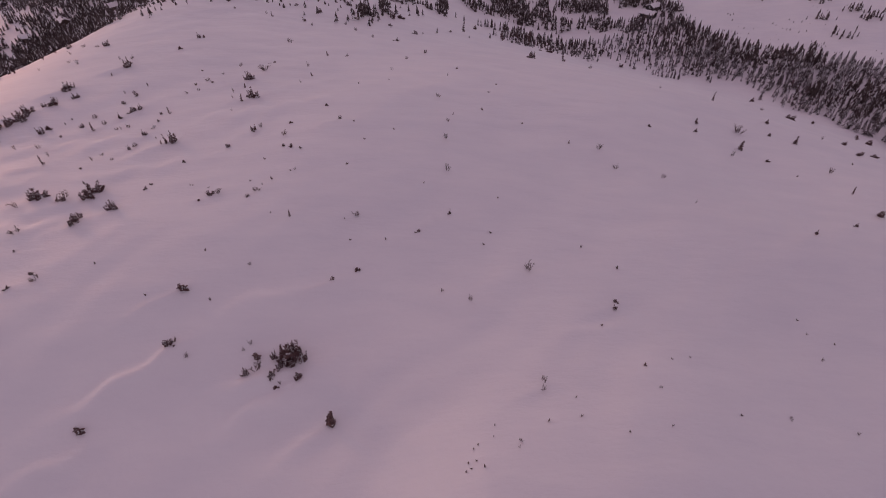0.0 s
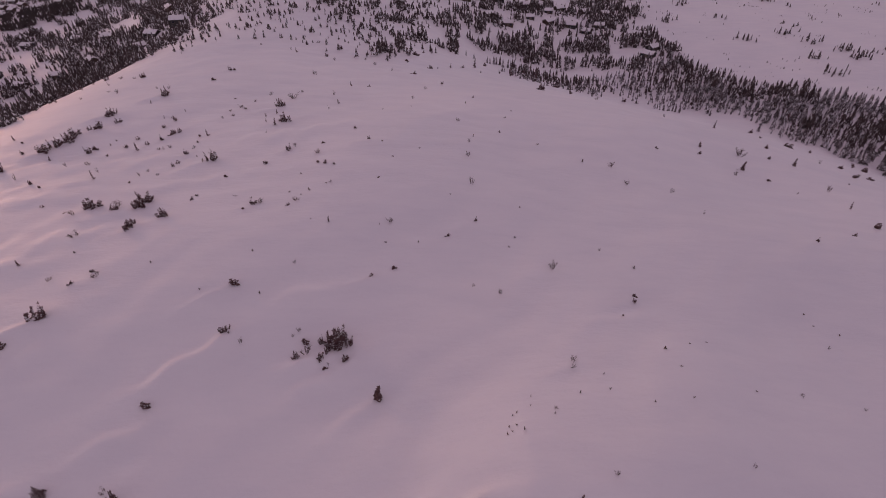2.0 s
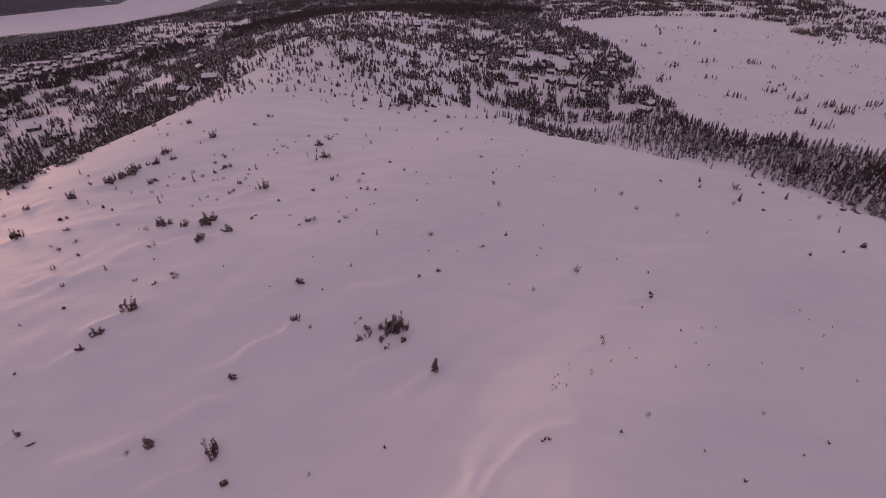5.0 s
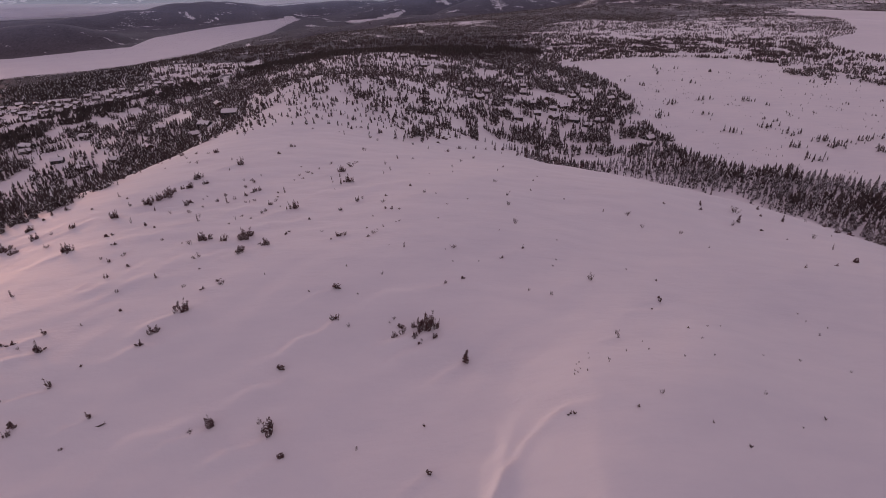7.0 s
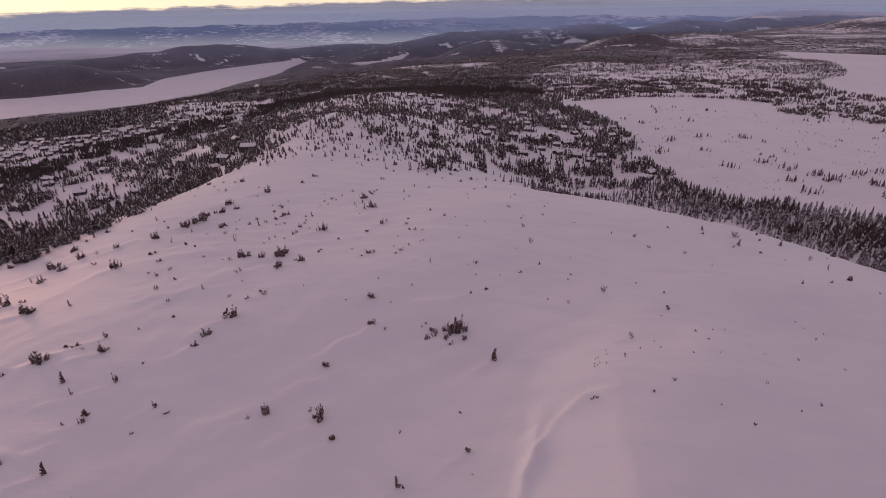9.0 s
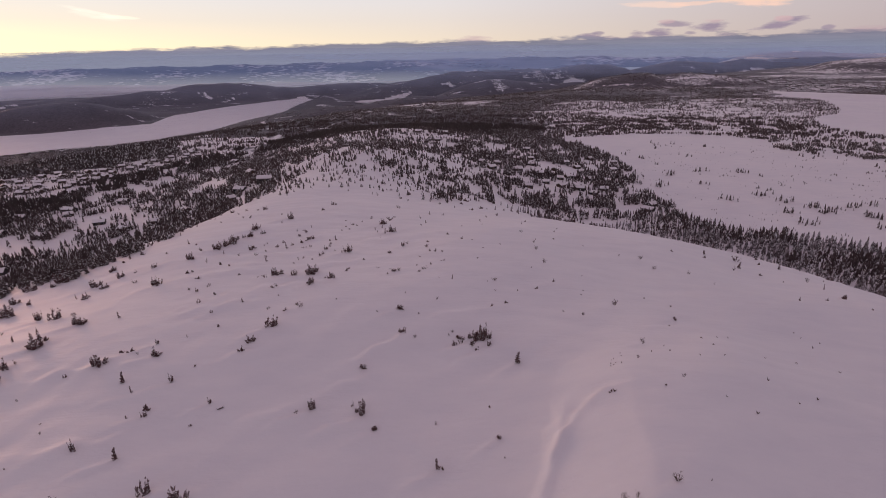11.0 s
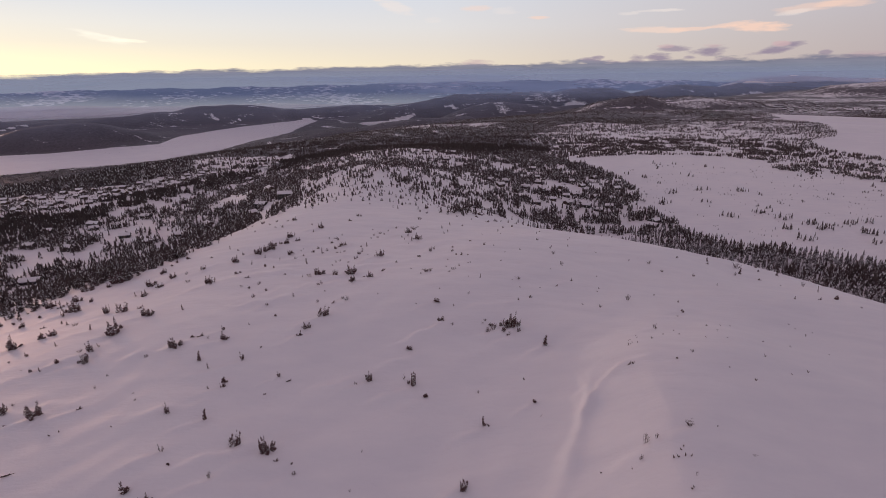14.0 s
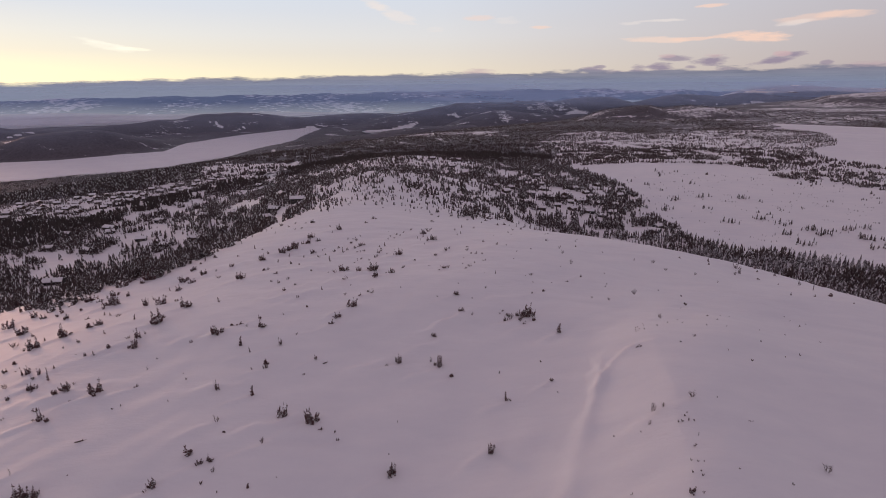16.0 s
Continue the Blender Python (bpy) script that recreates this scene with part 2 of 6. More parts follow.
def make_needles(name, low, high, frost):
    """Spruce twigs: dark needles, with rime where the wind has packed it."""
    m, t, b = surface(name, 0.75)
    geo = t.nodes.new("ShaderNodeNewGeometry")
    spot, small = noise_of(t, geo.outputs["Position"], 2.3, 3.0), noise_of(t, geo.outputs["Position"], 9.0, 3.0)
    f = calc(t, "ADD", calc(t, "MULTIPLY", geo.outputs["Random Per Island"], 0.5), calc(t, "MULTIPLY", small, 0.5))
    leaf = blend(t, f, low, high)
    rime = calc(t, "MULTIPLY", calc(t, "SUBTRACT", calc(t, "ADD", spot, calc(t, "MULTIPLY", geo.outputs["Random Per Island"], 0.25)), frost), 6.0, clamp=True)
    link(t, blend(t, calc(t, "MULTIPLY", rime, 0.75), leaf, (0.62, 0.61, 0.64)), b.inputs["Base Color"])
    return m


GROUND = make_ground_material()
SNOW = plain("snow_load", (0.74, 0.74, 0.77), (0.84, 0.83, 0.84), 1.5, 0.6, 0.2)
NEEDLES = make_needles("spruce_needles", (0.034, 0.025, 0.024), (0.112, 0.078, 0.072), 0.73)
RIMED = make_needles("rimed_needles", (0.045, 0.038, 0.038), (0.14, 0.11, 0.105), 0.60)
FELL_NEEDLES = make_needles("wind_burnt_needles", (0.060, 0.031, 0.032), (0.165, 0.090, 0.090), 0.84)
# darker copy of the spruce needles: shade of close woods put into the colour
DENSE = make_needles("shade_toned_needles", (0.026, 0.021, 0.020), (0.085, 0.062, 0.058), 0.95)
BARK = plain("spruce_bark", (0.05, 0.035, 0.03), (0.14, 0.10, 0.08), 6.0, 0.85, 0.5)
TWIG = plain("bare_twigs", (0.055, 0.035, 0.032), (0.15, 0.10, 0.09), 8.0, 0.8, 0.3, 0.4)
ICE = plain("lake_snow", (0.74, 0.73, 0.77), (0.83, 0.82, 0.84), 0.012, 0.6, 0.1)
TIMBER = plain("brown_stained_boards", (0.035, 0.022, 0.016), (0.09, 0.055, 0.038), 2.0, 0.7, 0.4)
TIMBER_BLACK = plain("black_stained_boards", (0.018, 0.016, 0.016), (0.05, 0.045, 0.042), 2.0, 0.7, 0.4)
TRIM_WOOD = plain("window_trim", (0.10, 0.075, 0.06), (0.2, 0.16, 0.13), 3.0, 0.6, 0.2)
STONE = plain("chimney_stone", (0.12, 0.11, 0.11), (0.26, 0.25, 0.25), 4.0, 0.85, 0.5)
PANE, _t, _b = surface("window_glass", 0.08)
_b.inputs["Base Color"].default_value = (0.03, 0.035, 0.045, 1)
LOG = plain("weathered_log", (0.05, 0.035, 0.03), (0.13, 0.10, 0.09), 5.0, 0.85, 0.5)


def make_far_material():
    """Farmland and forest across the valley; miles of air haze painted as blue glow."""
    m, t, b = surface("far_side_haze_glow", 0.9)
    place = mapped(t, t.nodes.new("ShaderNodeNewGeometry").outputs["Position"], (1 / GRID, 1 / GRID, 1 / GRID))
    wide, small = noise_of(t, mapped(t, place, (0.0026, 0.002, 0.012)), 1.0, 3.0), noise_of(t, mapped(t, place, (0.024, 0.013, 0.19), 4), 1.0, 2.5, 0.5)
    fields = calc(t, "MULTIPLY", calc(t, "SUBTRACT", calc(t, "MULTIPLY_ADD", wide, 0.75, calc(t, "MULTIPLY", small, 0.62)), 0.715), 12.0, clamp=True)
    # base tones of the slopes lean blue for the haze as well
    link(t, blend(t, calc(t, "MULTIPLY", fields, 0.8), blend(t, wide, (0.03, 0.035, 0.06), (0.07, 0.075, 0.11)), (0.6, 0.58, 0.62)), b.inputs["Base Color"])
    # the lower the slope, the paler its glow: valley mist painted in
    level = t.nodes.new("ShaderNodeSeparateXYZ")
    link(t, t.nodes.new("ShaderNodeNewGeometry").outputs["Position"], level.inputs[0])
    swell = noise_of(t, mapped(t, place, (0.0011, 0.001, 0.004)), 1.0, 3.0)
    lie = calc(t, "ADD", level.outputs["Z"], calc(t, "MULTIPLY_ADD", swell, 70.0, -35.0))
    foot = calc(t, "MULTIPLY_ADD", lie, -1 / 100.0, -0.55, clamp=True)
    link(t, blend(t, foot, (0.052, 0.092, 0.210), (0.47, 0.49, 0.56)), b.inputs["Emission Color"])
    b.inputs["Emission Strength"].default_value = FAR_HAZE_GLOW
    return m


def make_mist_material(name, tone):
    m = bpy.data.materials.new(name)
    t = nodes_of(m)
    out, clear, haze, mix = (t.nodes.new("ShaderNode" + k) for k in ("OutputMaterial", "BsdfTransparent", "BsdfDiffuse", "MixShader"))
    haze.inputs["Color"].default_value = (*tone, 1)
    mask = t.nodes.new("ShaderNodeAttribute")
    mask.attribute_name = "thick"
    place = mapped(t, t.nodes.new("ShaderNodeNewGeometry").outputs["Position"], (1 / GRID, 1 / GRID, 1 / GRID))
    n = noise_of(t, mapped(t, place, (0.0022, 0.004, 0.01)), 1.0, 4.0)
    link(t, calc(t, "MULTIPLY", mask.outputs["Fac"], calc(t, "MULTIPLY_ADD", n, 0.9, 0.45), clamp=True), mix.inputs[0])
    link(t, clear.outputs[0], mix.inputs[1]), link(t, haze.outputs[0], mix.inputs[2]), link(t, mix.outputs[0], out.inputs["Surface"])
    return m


# strength of the glow that paints haze on the far slopes
FAR_HAZE_GLOW = 0.6
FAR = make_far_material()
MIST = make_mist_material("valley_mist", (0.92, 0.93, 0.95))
# blue tint of the sheets that imitate air haze
HAZE_TINT = make_mist_material("haze_tint_sheet", (0.56, 0.73, 1.0))

# ---- the lie of the land ----
HILL = np.array([
    [-39.8, -28.3, -17.1, -6.1, 2.7, 1.2, -9.2, -20.9, -31.2],
    [-37.3, -24.4, -13.5, -4.1, 2.8, 10.1, -4.3, -18.2, -31.8],
    [-34.8, -20.7, -8.0, 3.7, -2.1, 12.6, -0.8, -15.3, -33.9],
    [-33.5, -19.6, -5.6, 1.7, 8.5, 0.5, -4.5, -16.4, -39.8],
    [-34.6, -26.0, -11.0, 1.7, 0.3, 2.6, -8.4, -31.3, -49.2],
    [-39.0, -39.9, -27.4, 2.1, -4.9, -15.5, -27.7, -43.4, -49.4],
    [-47.4, -47.3, -31.6, -2.3, -4.8, -30.9, -49.4, -47.6, -42.0],
    [-47.4, -33.9, -18.2, -1.5, -7.2, -27.2, -40.7, -43.1, -39.8],
    [-47.6, -32.0, -20.0, -10.5, -12.5, -23.6, -33.7, -40.6, -43.3],
    [-53.5, -40.6, -27.0, -19.5, -21.5, -29.0, -32.2, -41.8, -48.3],
])
KNOLLS = np.array([
    [0.00, -0.13, -0.51, -0.75, -2.01, 0.34, 0.89, -3.00, -0.47, -0.01, -0.00],
    [0.03, -0.12, 0.10, 0.34, -0.17, -0.75, 0.77, -0.94, -0.31, -0.03, -0.00],
    [0.19, -0.65, -0.04, -0.96, 0.27, -1.01, 0.21, 0.85, -1.19, -0.27, -0.00],
    [0.93, 0.28, 0.31, 0.64, -0.32, 0.28, -0.19, 0.34, -0.92, -0.16, 0.06],
    [-0.57, 0.17, 0.02, -0.03, 0.46, 0.15, -0.35, -0.28, 0.42, 0.71, 0.70],
    [-0.45, -0.41, 0.50, -0.42, -0.47, 0.59, 0.70, -0.60, -0.16, -1.28, 0.32],
    [0.27, 0.89, -0.92, -0.81, -0.21, 0.71, 0.23, -0.35, 0.83, -1.18, -0.30],
])
# wind drifts on the fell: x, y, length, width, height, heading in degrees
DRIFTS = [
    (0.5, 88.5, 5.0, 1.1, 0.55, 40), (13.5, 85.5, 4.0, 1.0, 0.3, 35),
    (-3.0, 80.5, 4.0, 1.0, 0.3, 30), (-13.0, 75.0, 4.0, 1.1, 0.25, 22), (-24.0, 61.5, 5.0, 1.2, 0.35, 24), (3.5, 54.2, 2.6, 0.7, 0.3, 45),
    (-33.0, 71.0, 6.0, 1.4, 0.3, 15), (-22.0, 110.0, 9.0, 1.8, 0.4, 12), (-31.0, 103.0, 8.0, 1.5, 0.35, 12), (-36.0, 120.0, 10.0, 2.0, 0.4, 10),
]
DRIFTS += [
    (-12.0, 124.0, 9.0, 1.8, 0.35, 14), (-26.0, 134.0, 12.0, 2.0, 0.4, 10), (0.0, 142.0, 12.0, 2.2, 0.35, 12), (22.0, 69.0, 6.0, 1.2, 0.35, 60),
    (-44.0, 86.0, 8.0, 1.7, 0.35, 16), (-56.0, 72.0, 8.0, 1.8, 0.35, 18), (-19.0, 88.0, 6.0, 1.4, 0.3, 28),
    (37.0, 100.0, 5.0, 1.0, 0.22, 15), (11.0, 97.0, 5.0, 1.2, 0.2, 18), (43.0, 92.0, 4.0, 0.8, 0.2, 18), (-50.0, 132.0, 14.0, 2.2, 0.4, 10),
]
# plants on the fell: x, y, height, width
BUSHES_A = [
    (23.3, 41.5, 0.77, 0.89), (-6.3, 52.8, 1.98, 1.34), (5.5, 54.9, 2.17, 1.45), (-33.8, 51.3, 1.56, 1.09), (-29.7, 54.6, 1.05, 0.99), (-28.6, 55.2, 0.87, 1.08),
    (-17.7, 62.2, 2.71, 1.95), (-22.0, 63.4, 2.72, 1.89), (-46.9, 51.0, 1.25, 0.95), (-48.3, 50.6, 3.00, 2.60), (-0.9, 74.2, 2.53, 1.76), (-7.2, 75.6, 2.09, 1.19),
    (-33.4, 69.9, 1.96, 1.12), (-28.2, 75.6, 0.92, 0.80), (-56.7, 65.3, 2.05, 1.24), (-51.9, 70.9, 2.60, 2.27), (13.6, 87.7, 0.60, 0.90), (15.9, 87.5, 1.10, 1.00),
    (11.1, 88.2, 1.05, 0.80), (14.1, 88.5, 1.00, 0.85), (15.0, 88.9, 1.53, 1.23), (14.3, 89.3, 1.50, 1.00), (16.2, 89.3, 1.79, 1.14), (13.4, 90.0, 1.15, 0.80),
    (3.3, 91.6, 1.05, 1.25), (-54.1, 84.6, 1.60, 2.30),
]
BUSHES_B = [
    (15.5, 89.8, 2.83, 1.61), (15.0, 90.2, 1.88, 1.35), (14.5, 90.3, 1.20, 0.95), (-57.5, 71.8, 1.63, 1.72), (-19.5, 90.5, 1.29, 1.62), (-32.6, 88.3, 1.52, 1.81),
    (-40.0, 86.8, 1.88, 2.24), (-17.3, 94.3, 1.86, 2.63), (-66.4, 71.9, 0.98, 0.68), (-64.3, 74.0, 1.67, 1.78), (-66.4, 78.4, 1.63, 0.83), (-61.6, 83.1, 1.09, 0.65),
    (-55.0, 88.2, 2.28, 1.83), (-69.5, 79.6, 1.88, 1.47), (-54.9, 94.7, 1.34, 3.64), (-74.7, 81.7, 0.84, 0.97), (-14.8, 110.3, 1.35, 1.62), (-15.0, 111.5, 1.06, 1.67),
    (-11.4, 113.0, 1.53, 1.41), (5.1, 114.1, 0.56, 0.63), (-52.7, 101.8, 2.12, 2.84), (0.2, 115.1, 0.86, 1.00), (-19.2, 115.6, 1.15, 1.58), (-16.1, 116.7, 1.61, 2.05),
]
BUSHES_C = [
    (-75.9, 90.3, 2.59, 2.58), (-9.4, 117.8, 0.74, 0.59), (-23.5, 116.3, 0.58, 1.02), (-68.1, 97.3, 1.51, 1.75), (-16.3, 117.9, 2.22, 2.64), (-72.9, 94.2, 1.87, 3.04),
    (-22.8, 117.0, 1.26, 2.33), (-60.1, 106.4, 2.65, 2.97), (-64.2, 108.0, 2.39, 1.37), (-46.9, 117.2, 2.38, 2.34), (8.1, 126.3, 0.84, 0.78), (-1.9, 129.0, 0.83, 0.91),
    (-17.3, 130.6, 1.02, 0.85), (-11.6, 132.0, 2.10, 1.95), (-62.0, 117.8, 1.61, 2.07), (0.9, 133.8, 1.22, 1.04), (-82.1, 107.7, 1.50, 1.38), (-88.3, 102.7, 2.02, 3.31),
    (-75.3, 113.6, 2.82, 3.46), (-60.8, 122.3, 1.33, 1.84), (-17.1, 135.5, 1.16, 1.07), (-63.8, 124.5, 2.02, 2.49), (-53.6, 129.3, 1.38, 1.61), (-46.6, 132.3, 2.11, 1.96),
]
BUSHES_D = [
    (-60.0, 127.5, 1.54, 1.91), (-75.3, 119.8, 1.64, 0.91), (-35.4, 138.6, 2.03, 1.47), (-29.6, 140.2, 0.93, 0.84), (-90.7, 112.1, 1.40, 1.43), (-24.5, 143.1, 1.15, 0.95),
    (-79.7, 121.9, 1.99, 2.15), (-96.4, 109.3, 2.29, 3.37), (-43.3, 139.6, 1.47, 2.41), (-84.5, 120.0, 2.96, 3.34), (-3.5, 147.4, 1.77, 1.77), (-23.4, 145.7, 1.17, 1.27),
    (-2.6, 147.7, 1.54, 2.53), (-42.9, 141.5, 1.69, 2.26), (-22.4, 146.2, 1.15, 1.08), (91.1, 117.0, 1.44, 1.48), (-65.5, 133.4, 1.43, 1.99), (-94.9, 114.8, 2.54, 2.05),
    (-41.4, 143.0, 1.69, 2.46), (-41.6, 144.4, 1.54, 1.93), (-77.7, 130.4, 1.41, 1.47), (-41.7, 146.3, 2.16, 1.96), (-82.1, 129.9, 2.81, 2.93), (-76.9, 133.5, 3.59, 4.00),
]
BUSHES_E = [
    (-40.3, 148.7, 1.17, 1.09), (-39.0, 149.1, 1.95, 1.83), (-84.5, 131.1, 2.48, 1.97), (-6.1, 156.4, 2.12, 1.48), (-36.7, 152.2, 1.19, 1.49), (-63.7, 143.3, 1.51, 1.42),
    (-5.4, 156.9, 1.70, 0.85), (-83.0, 133.9, 1.80, 1.68), (81.0, 138.7, 1.36, 1.75), (-39.6, 155.9, 1.48, 2.33), (74.3, 142.7, 0.80, 1.49), (-103.7, 127.9, 3.51, 1.95),
    (76.1, 146.5, 0.97, 1.64), (-106.8, 127.1, 3.84, 2.91), (-33.2, 166.5, 2.15, 2.43), (91.2, 146.9, 0.95, 0.95), (94.9, 144.9, 1.25, 1.46), (26.7, 178.8, 0.76, 1.27),
    (94.6, 154.4, 1.24, 1.35), (110.7, 146.9, 0.87, 0.87), (-24.5, 183.7, 1.41, 1.11), (114.8, 148.3, 1.56, 2.00), (110.5, 152.4, 1.25, 1.37), (-45.6, 183.5, 1.17, 1.78),
]
BUSHES_F = [
    (89.4, 167.3, 1.61, 1.11), (52.1, 186.0, 1.91, 2.45), (-58.8, 189.8, 1.36, 1.90), (23.9, 203.3, 1.05, 1.49), (62.5, 196.6, 1.48, 1.93), (-135.4, 157.2, 5.16, 3.59),
    (116.3, 178.4, 2.24, 3.37), (11.6, 217.6, 1.66, 1.58), (4.7, 223.9, 1.70, 2.16), (132.7, 191.0, 1.56, 1.56), (124.0, 208.0, 1.71, 2.39), (92.7, 237.6, 1.75, 3.89),
    (144.9, 222.8, 2.38, 2.50), (149.5, 221.8, 2.08, 2.22),
]
SAPLINGS_A = [
    (-22.5, 51.0, 0.66, 0.58), (-13.7, 58.5, 0.98, 0.40), (-16.3, 60.7, 0.81, 0.42), (-31.7, 56.2, 1.68, 1.01), (8.5, 64.9, 1.47, 0.70), (-28.7, 60.2, 0.61, 0.41),
    (15.4, 68.5, 1.03, 0.55), (1.2, 71.3, 1.08, 0.76), (-27.8, 68.6, 1.61, 0.83), (-21.7, 73.8, 0.60, 0.39), (28.5, 71.5, 0.84, 0.37), (-20.6, 77.4, 1.12, 0.51),
    (-30.2, 75.3, 0.50, 0.40), (-28.2, 76.7, 2.02, 0.71), (-1.8, 83.6, 1.40, 0.86), (-55.2, 64.6, 1.24, 0.70), (19.5, 83.2, 1.59, 1.18), (-40.9, 75.1, 0.40, 0.30),
    (-46.7, 72.0, 0.96, 0.48), (-27.5, 81.9, 1.90, 0.64), (-32.1, 80.2, 1.14, 0.42), (14.2, 86.8, 0.62, 0.59), (-55.2, 69.4, 0.74, 0.47), (16.3, 87.5, 0.88, 0.56),
]
SAPLINGS_B = [
    (-34.2, 82.3, 1.79, 0.86), (-59.1, 67.5, 1.45, 0.73), (-20.1, 88.0, 1.77, 0.68), (15.2, 89.3, 2.95, 1.05), (16.3, 89.4, 0.56, 0.41), (14.6, 89.8, 2.60, 0.95),
    (11.7, 90.3, 1.13, 0.94), (-58.3, 70.7, 1.50, 0.95), (13.9, 90.7, 0.90, 0.46), (-43.9, 84.6, 1.29, 0.55), (-37.1, 89.6, 1.34, 0.81), (-34.0, 91.5, 1.13, 0.59),
    (-30.0, 92.9, 0.46, 0.36), (-38.5, 89.9, 0.90, 0.58), (2.4, 98.4, 1.67, 0.99), (-26.1, 95.5, 0.82, 0.49), (-63.3, 76.4, 1.99, 0.61), (17.5, 99.2, 1.08, 0.50),
    (-16.6, 99.5, 0.96, 0.50), (-66.5, 77.2, 0.80, 0.51), (-60.0, 83.0, 0.84, 0.43), (20.1, 100.7, 1.09, 0.51), (-15.3, 101.8, 0.86, 0.51), (-58.3, 84.8, 1.50, 0.77),
]
SAPLINGS_C = [
    (-64.9, 80.1, 0.62, 0.42), (-29.3, 100.5, 1.22, 0.51), (-63.8, 84.0, 0.32, 0.33), (46.1, 94.9, 0.81, 0.45), (-25.0, 103.6, 0.87, 0.52), (46.6, 96.0, 1.05, 0.49),
    (-19.4, 105.8, 0.51, 0.40), (-72.5, 81.2, 0.42, 0.32), (11.3, 109.6, 0.91, 0.41), (-33.4, 105.1, 1.76, 0.66), (26.3, 107.4, 0.77, 0.67), (-66.7, 89.1, 1.00, 0.58),
    (-46.1, 102.5, 1.24, 0.65), (-75.2, 84.6, 1.50, 0.67), (-32.0, 108.9, 1.04, 0.55), (-0.8, 113.7, 0.54, 0.42), (-60.6, 97.1, 1.18, 0.62), (-12.9, 114.0, 0.64, 0.43),
    (30.1, 110.9, 1.31, 0.42), (-36.2, 111.0, 1.05, 0.56), (7.3, 117.9, 0.55, 0.44), (-68.9, 96.1, 2.12, 0.99), (-9.2, 119.1, 0.70, 0.44), (36.5, 114.6, 0.40, 0.29),
]
SAPLINGS_D = [
    (-76.4, 93.7, 0.69, 0.48), (-57.0, 106.7, 1.28, 0.81), (-38.6, 117.1, 1.10, 0.73), (4.9, 123.8, 0.43, 0.31), (-69.5, 103.5, 0.75, 0.53), (-6.8, 124.9, 1.02, 0.46),
    (9.6, 126.0, 0.73, 0.47), (7.0, 126.8, 0.88, 0.47), (-72.0, 105.5, 0.77, 0.54), (-18.4, 127.2, 0.89, 0.47), (-75.4, 104.7, 1.27, 0.67), (-83.2, 99.2, 0.98, 0.64),
    (-28.0, 126.6, 1.62, 0.63), (-43.0, 122.7, 1.43, 0.76), (-42.4, 123.3, 1.15, 0.61), (-37.4, 125.8, 1.32, 0.62), (-12.6, 131.2, 0.61, 0.49), (-17.0, 131.6, 1.52, 0.65),
    (76.5, 110.2, 1.31, 0.56), (-76.1, 111.4, 1.61, 0.71), (-64.5, 118.7, 1.13, 0.45), (6.4, 135.1, 0.77, 0.50), (14.0, 134.8, 1.39, 0.50), (-82.5, 113.5, 1.09, 1.15),
]
SAPLINGS_E = [
    (49.2, 131.6, 0.61, 0.65), (-23.3, 138.8, 0.91, 0.55), (84.2, 113.4, 1.08, 0.57), (89.9, 109.1, 0.52, 0.56), (-27.0, 138.8, 1.66, 0.74), (11.1, 141.1, 1.12, 0.52),
    (-16.9, 140.6, 0.75, 0.65), (-87.2, 111.8, 1.08, 0.71), (31.6, 138.5, 0.48, 0.51), (-26.3, 141.0, 1.62, 0.69), (-81.9, 118.7, 1.27, 0.75), (-87.9, 114.4, 1.65, 0.87),
    (-16.2, 143.5, 1.31, 0.70), (-35.0, 140.2, 1.77, 0.86), (-81.4, 119.4, 0.85, 0.60), (-17.6, 143.5, 0.86, 0.48), (-4.4, 145.9, 1.33, 0.71), (-29.2, 143.7, 1.64, 0.71),
    (-23.6, 144.8, 1.16, 0.71), (-88.5, 117.7, 0.70, 0.45), (-93.3, 117.2, 1.27, 0.75), (-55.8, 139.9, 0.80, 0.52), (-26.6, 149.1, 1.36, 0.70), (-65.5, 138.3, 0.96, 0.69),
]
SAPLINGS_F = [
    (-5.8, 153.0, 0.87, 0.56), (-14.5, 153.0, 0.87, 0.56), (-90.0, 124.7, 1.78, 0.95), (-25.5, 152.0, 1.38, 0.74), (91.5, 124.1, 1.47, 0.47), (64.8, 139.9, 1.13, 0.52),
    (-91.3, 124.7, 2.37, 1.10), (-95.4, 121.6, 2.03, 1.08), (-65.4, 140.9, 1.30, 0.87), (-26.6, 153.5, 0.87, 0.56), (86.5, 130.1, 0.61, 0.33), (-12.9, 156.2, 0.71, 0.57),
    (5.4, 158.3, 0.89, 0.58), (84.4, 135.3, 1.11, 0.68), (-40.0, 154.9, 1.40, 0.95), (40.4, 155.3, 0.53, 0.76), (-34.5, 162.2, 0.73, 0.59), (-3.8, 167.0, 0.94, 0.61),
    (33.2, 164.4, 0.74, 0.60), (-68.4, 156.1, 1.42, 0.77), (6.2, 172.2, 1.16, 0.63), (-25.8, 176.0, 1.57, 0.85), (108.7, 145.8, 1.54, 0.92), (-23.3, 183.9, 1.23, 0.67),
]
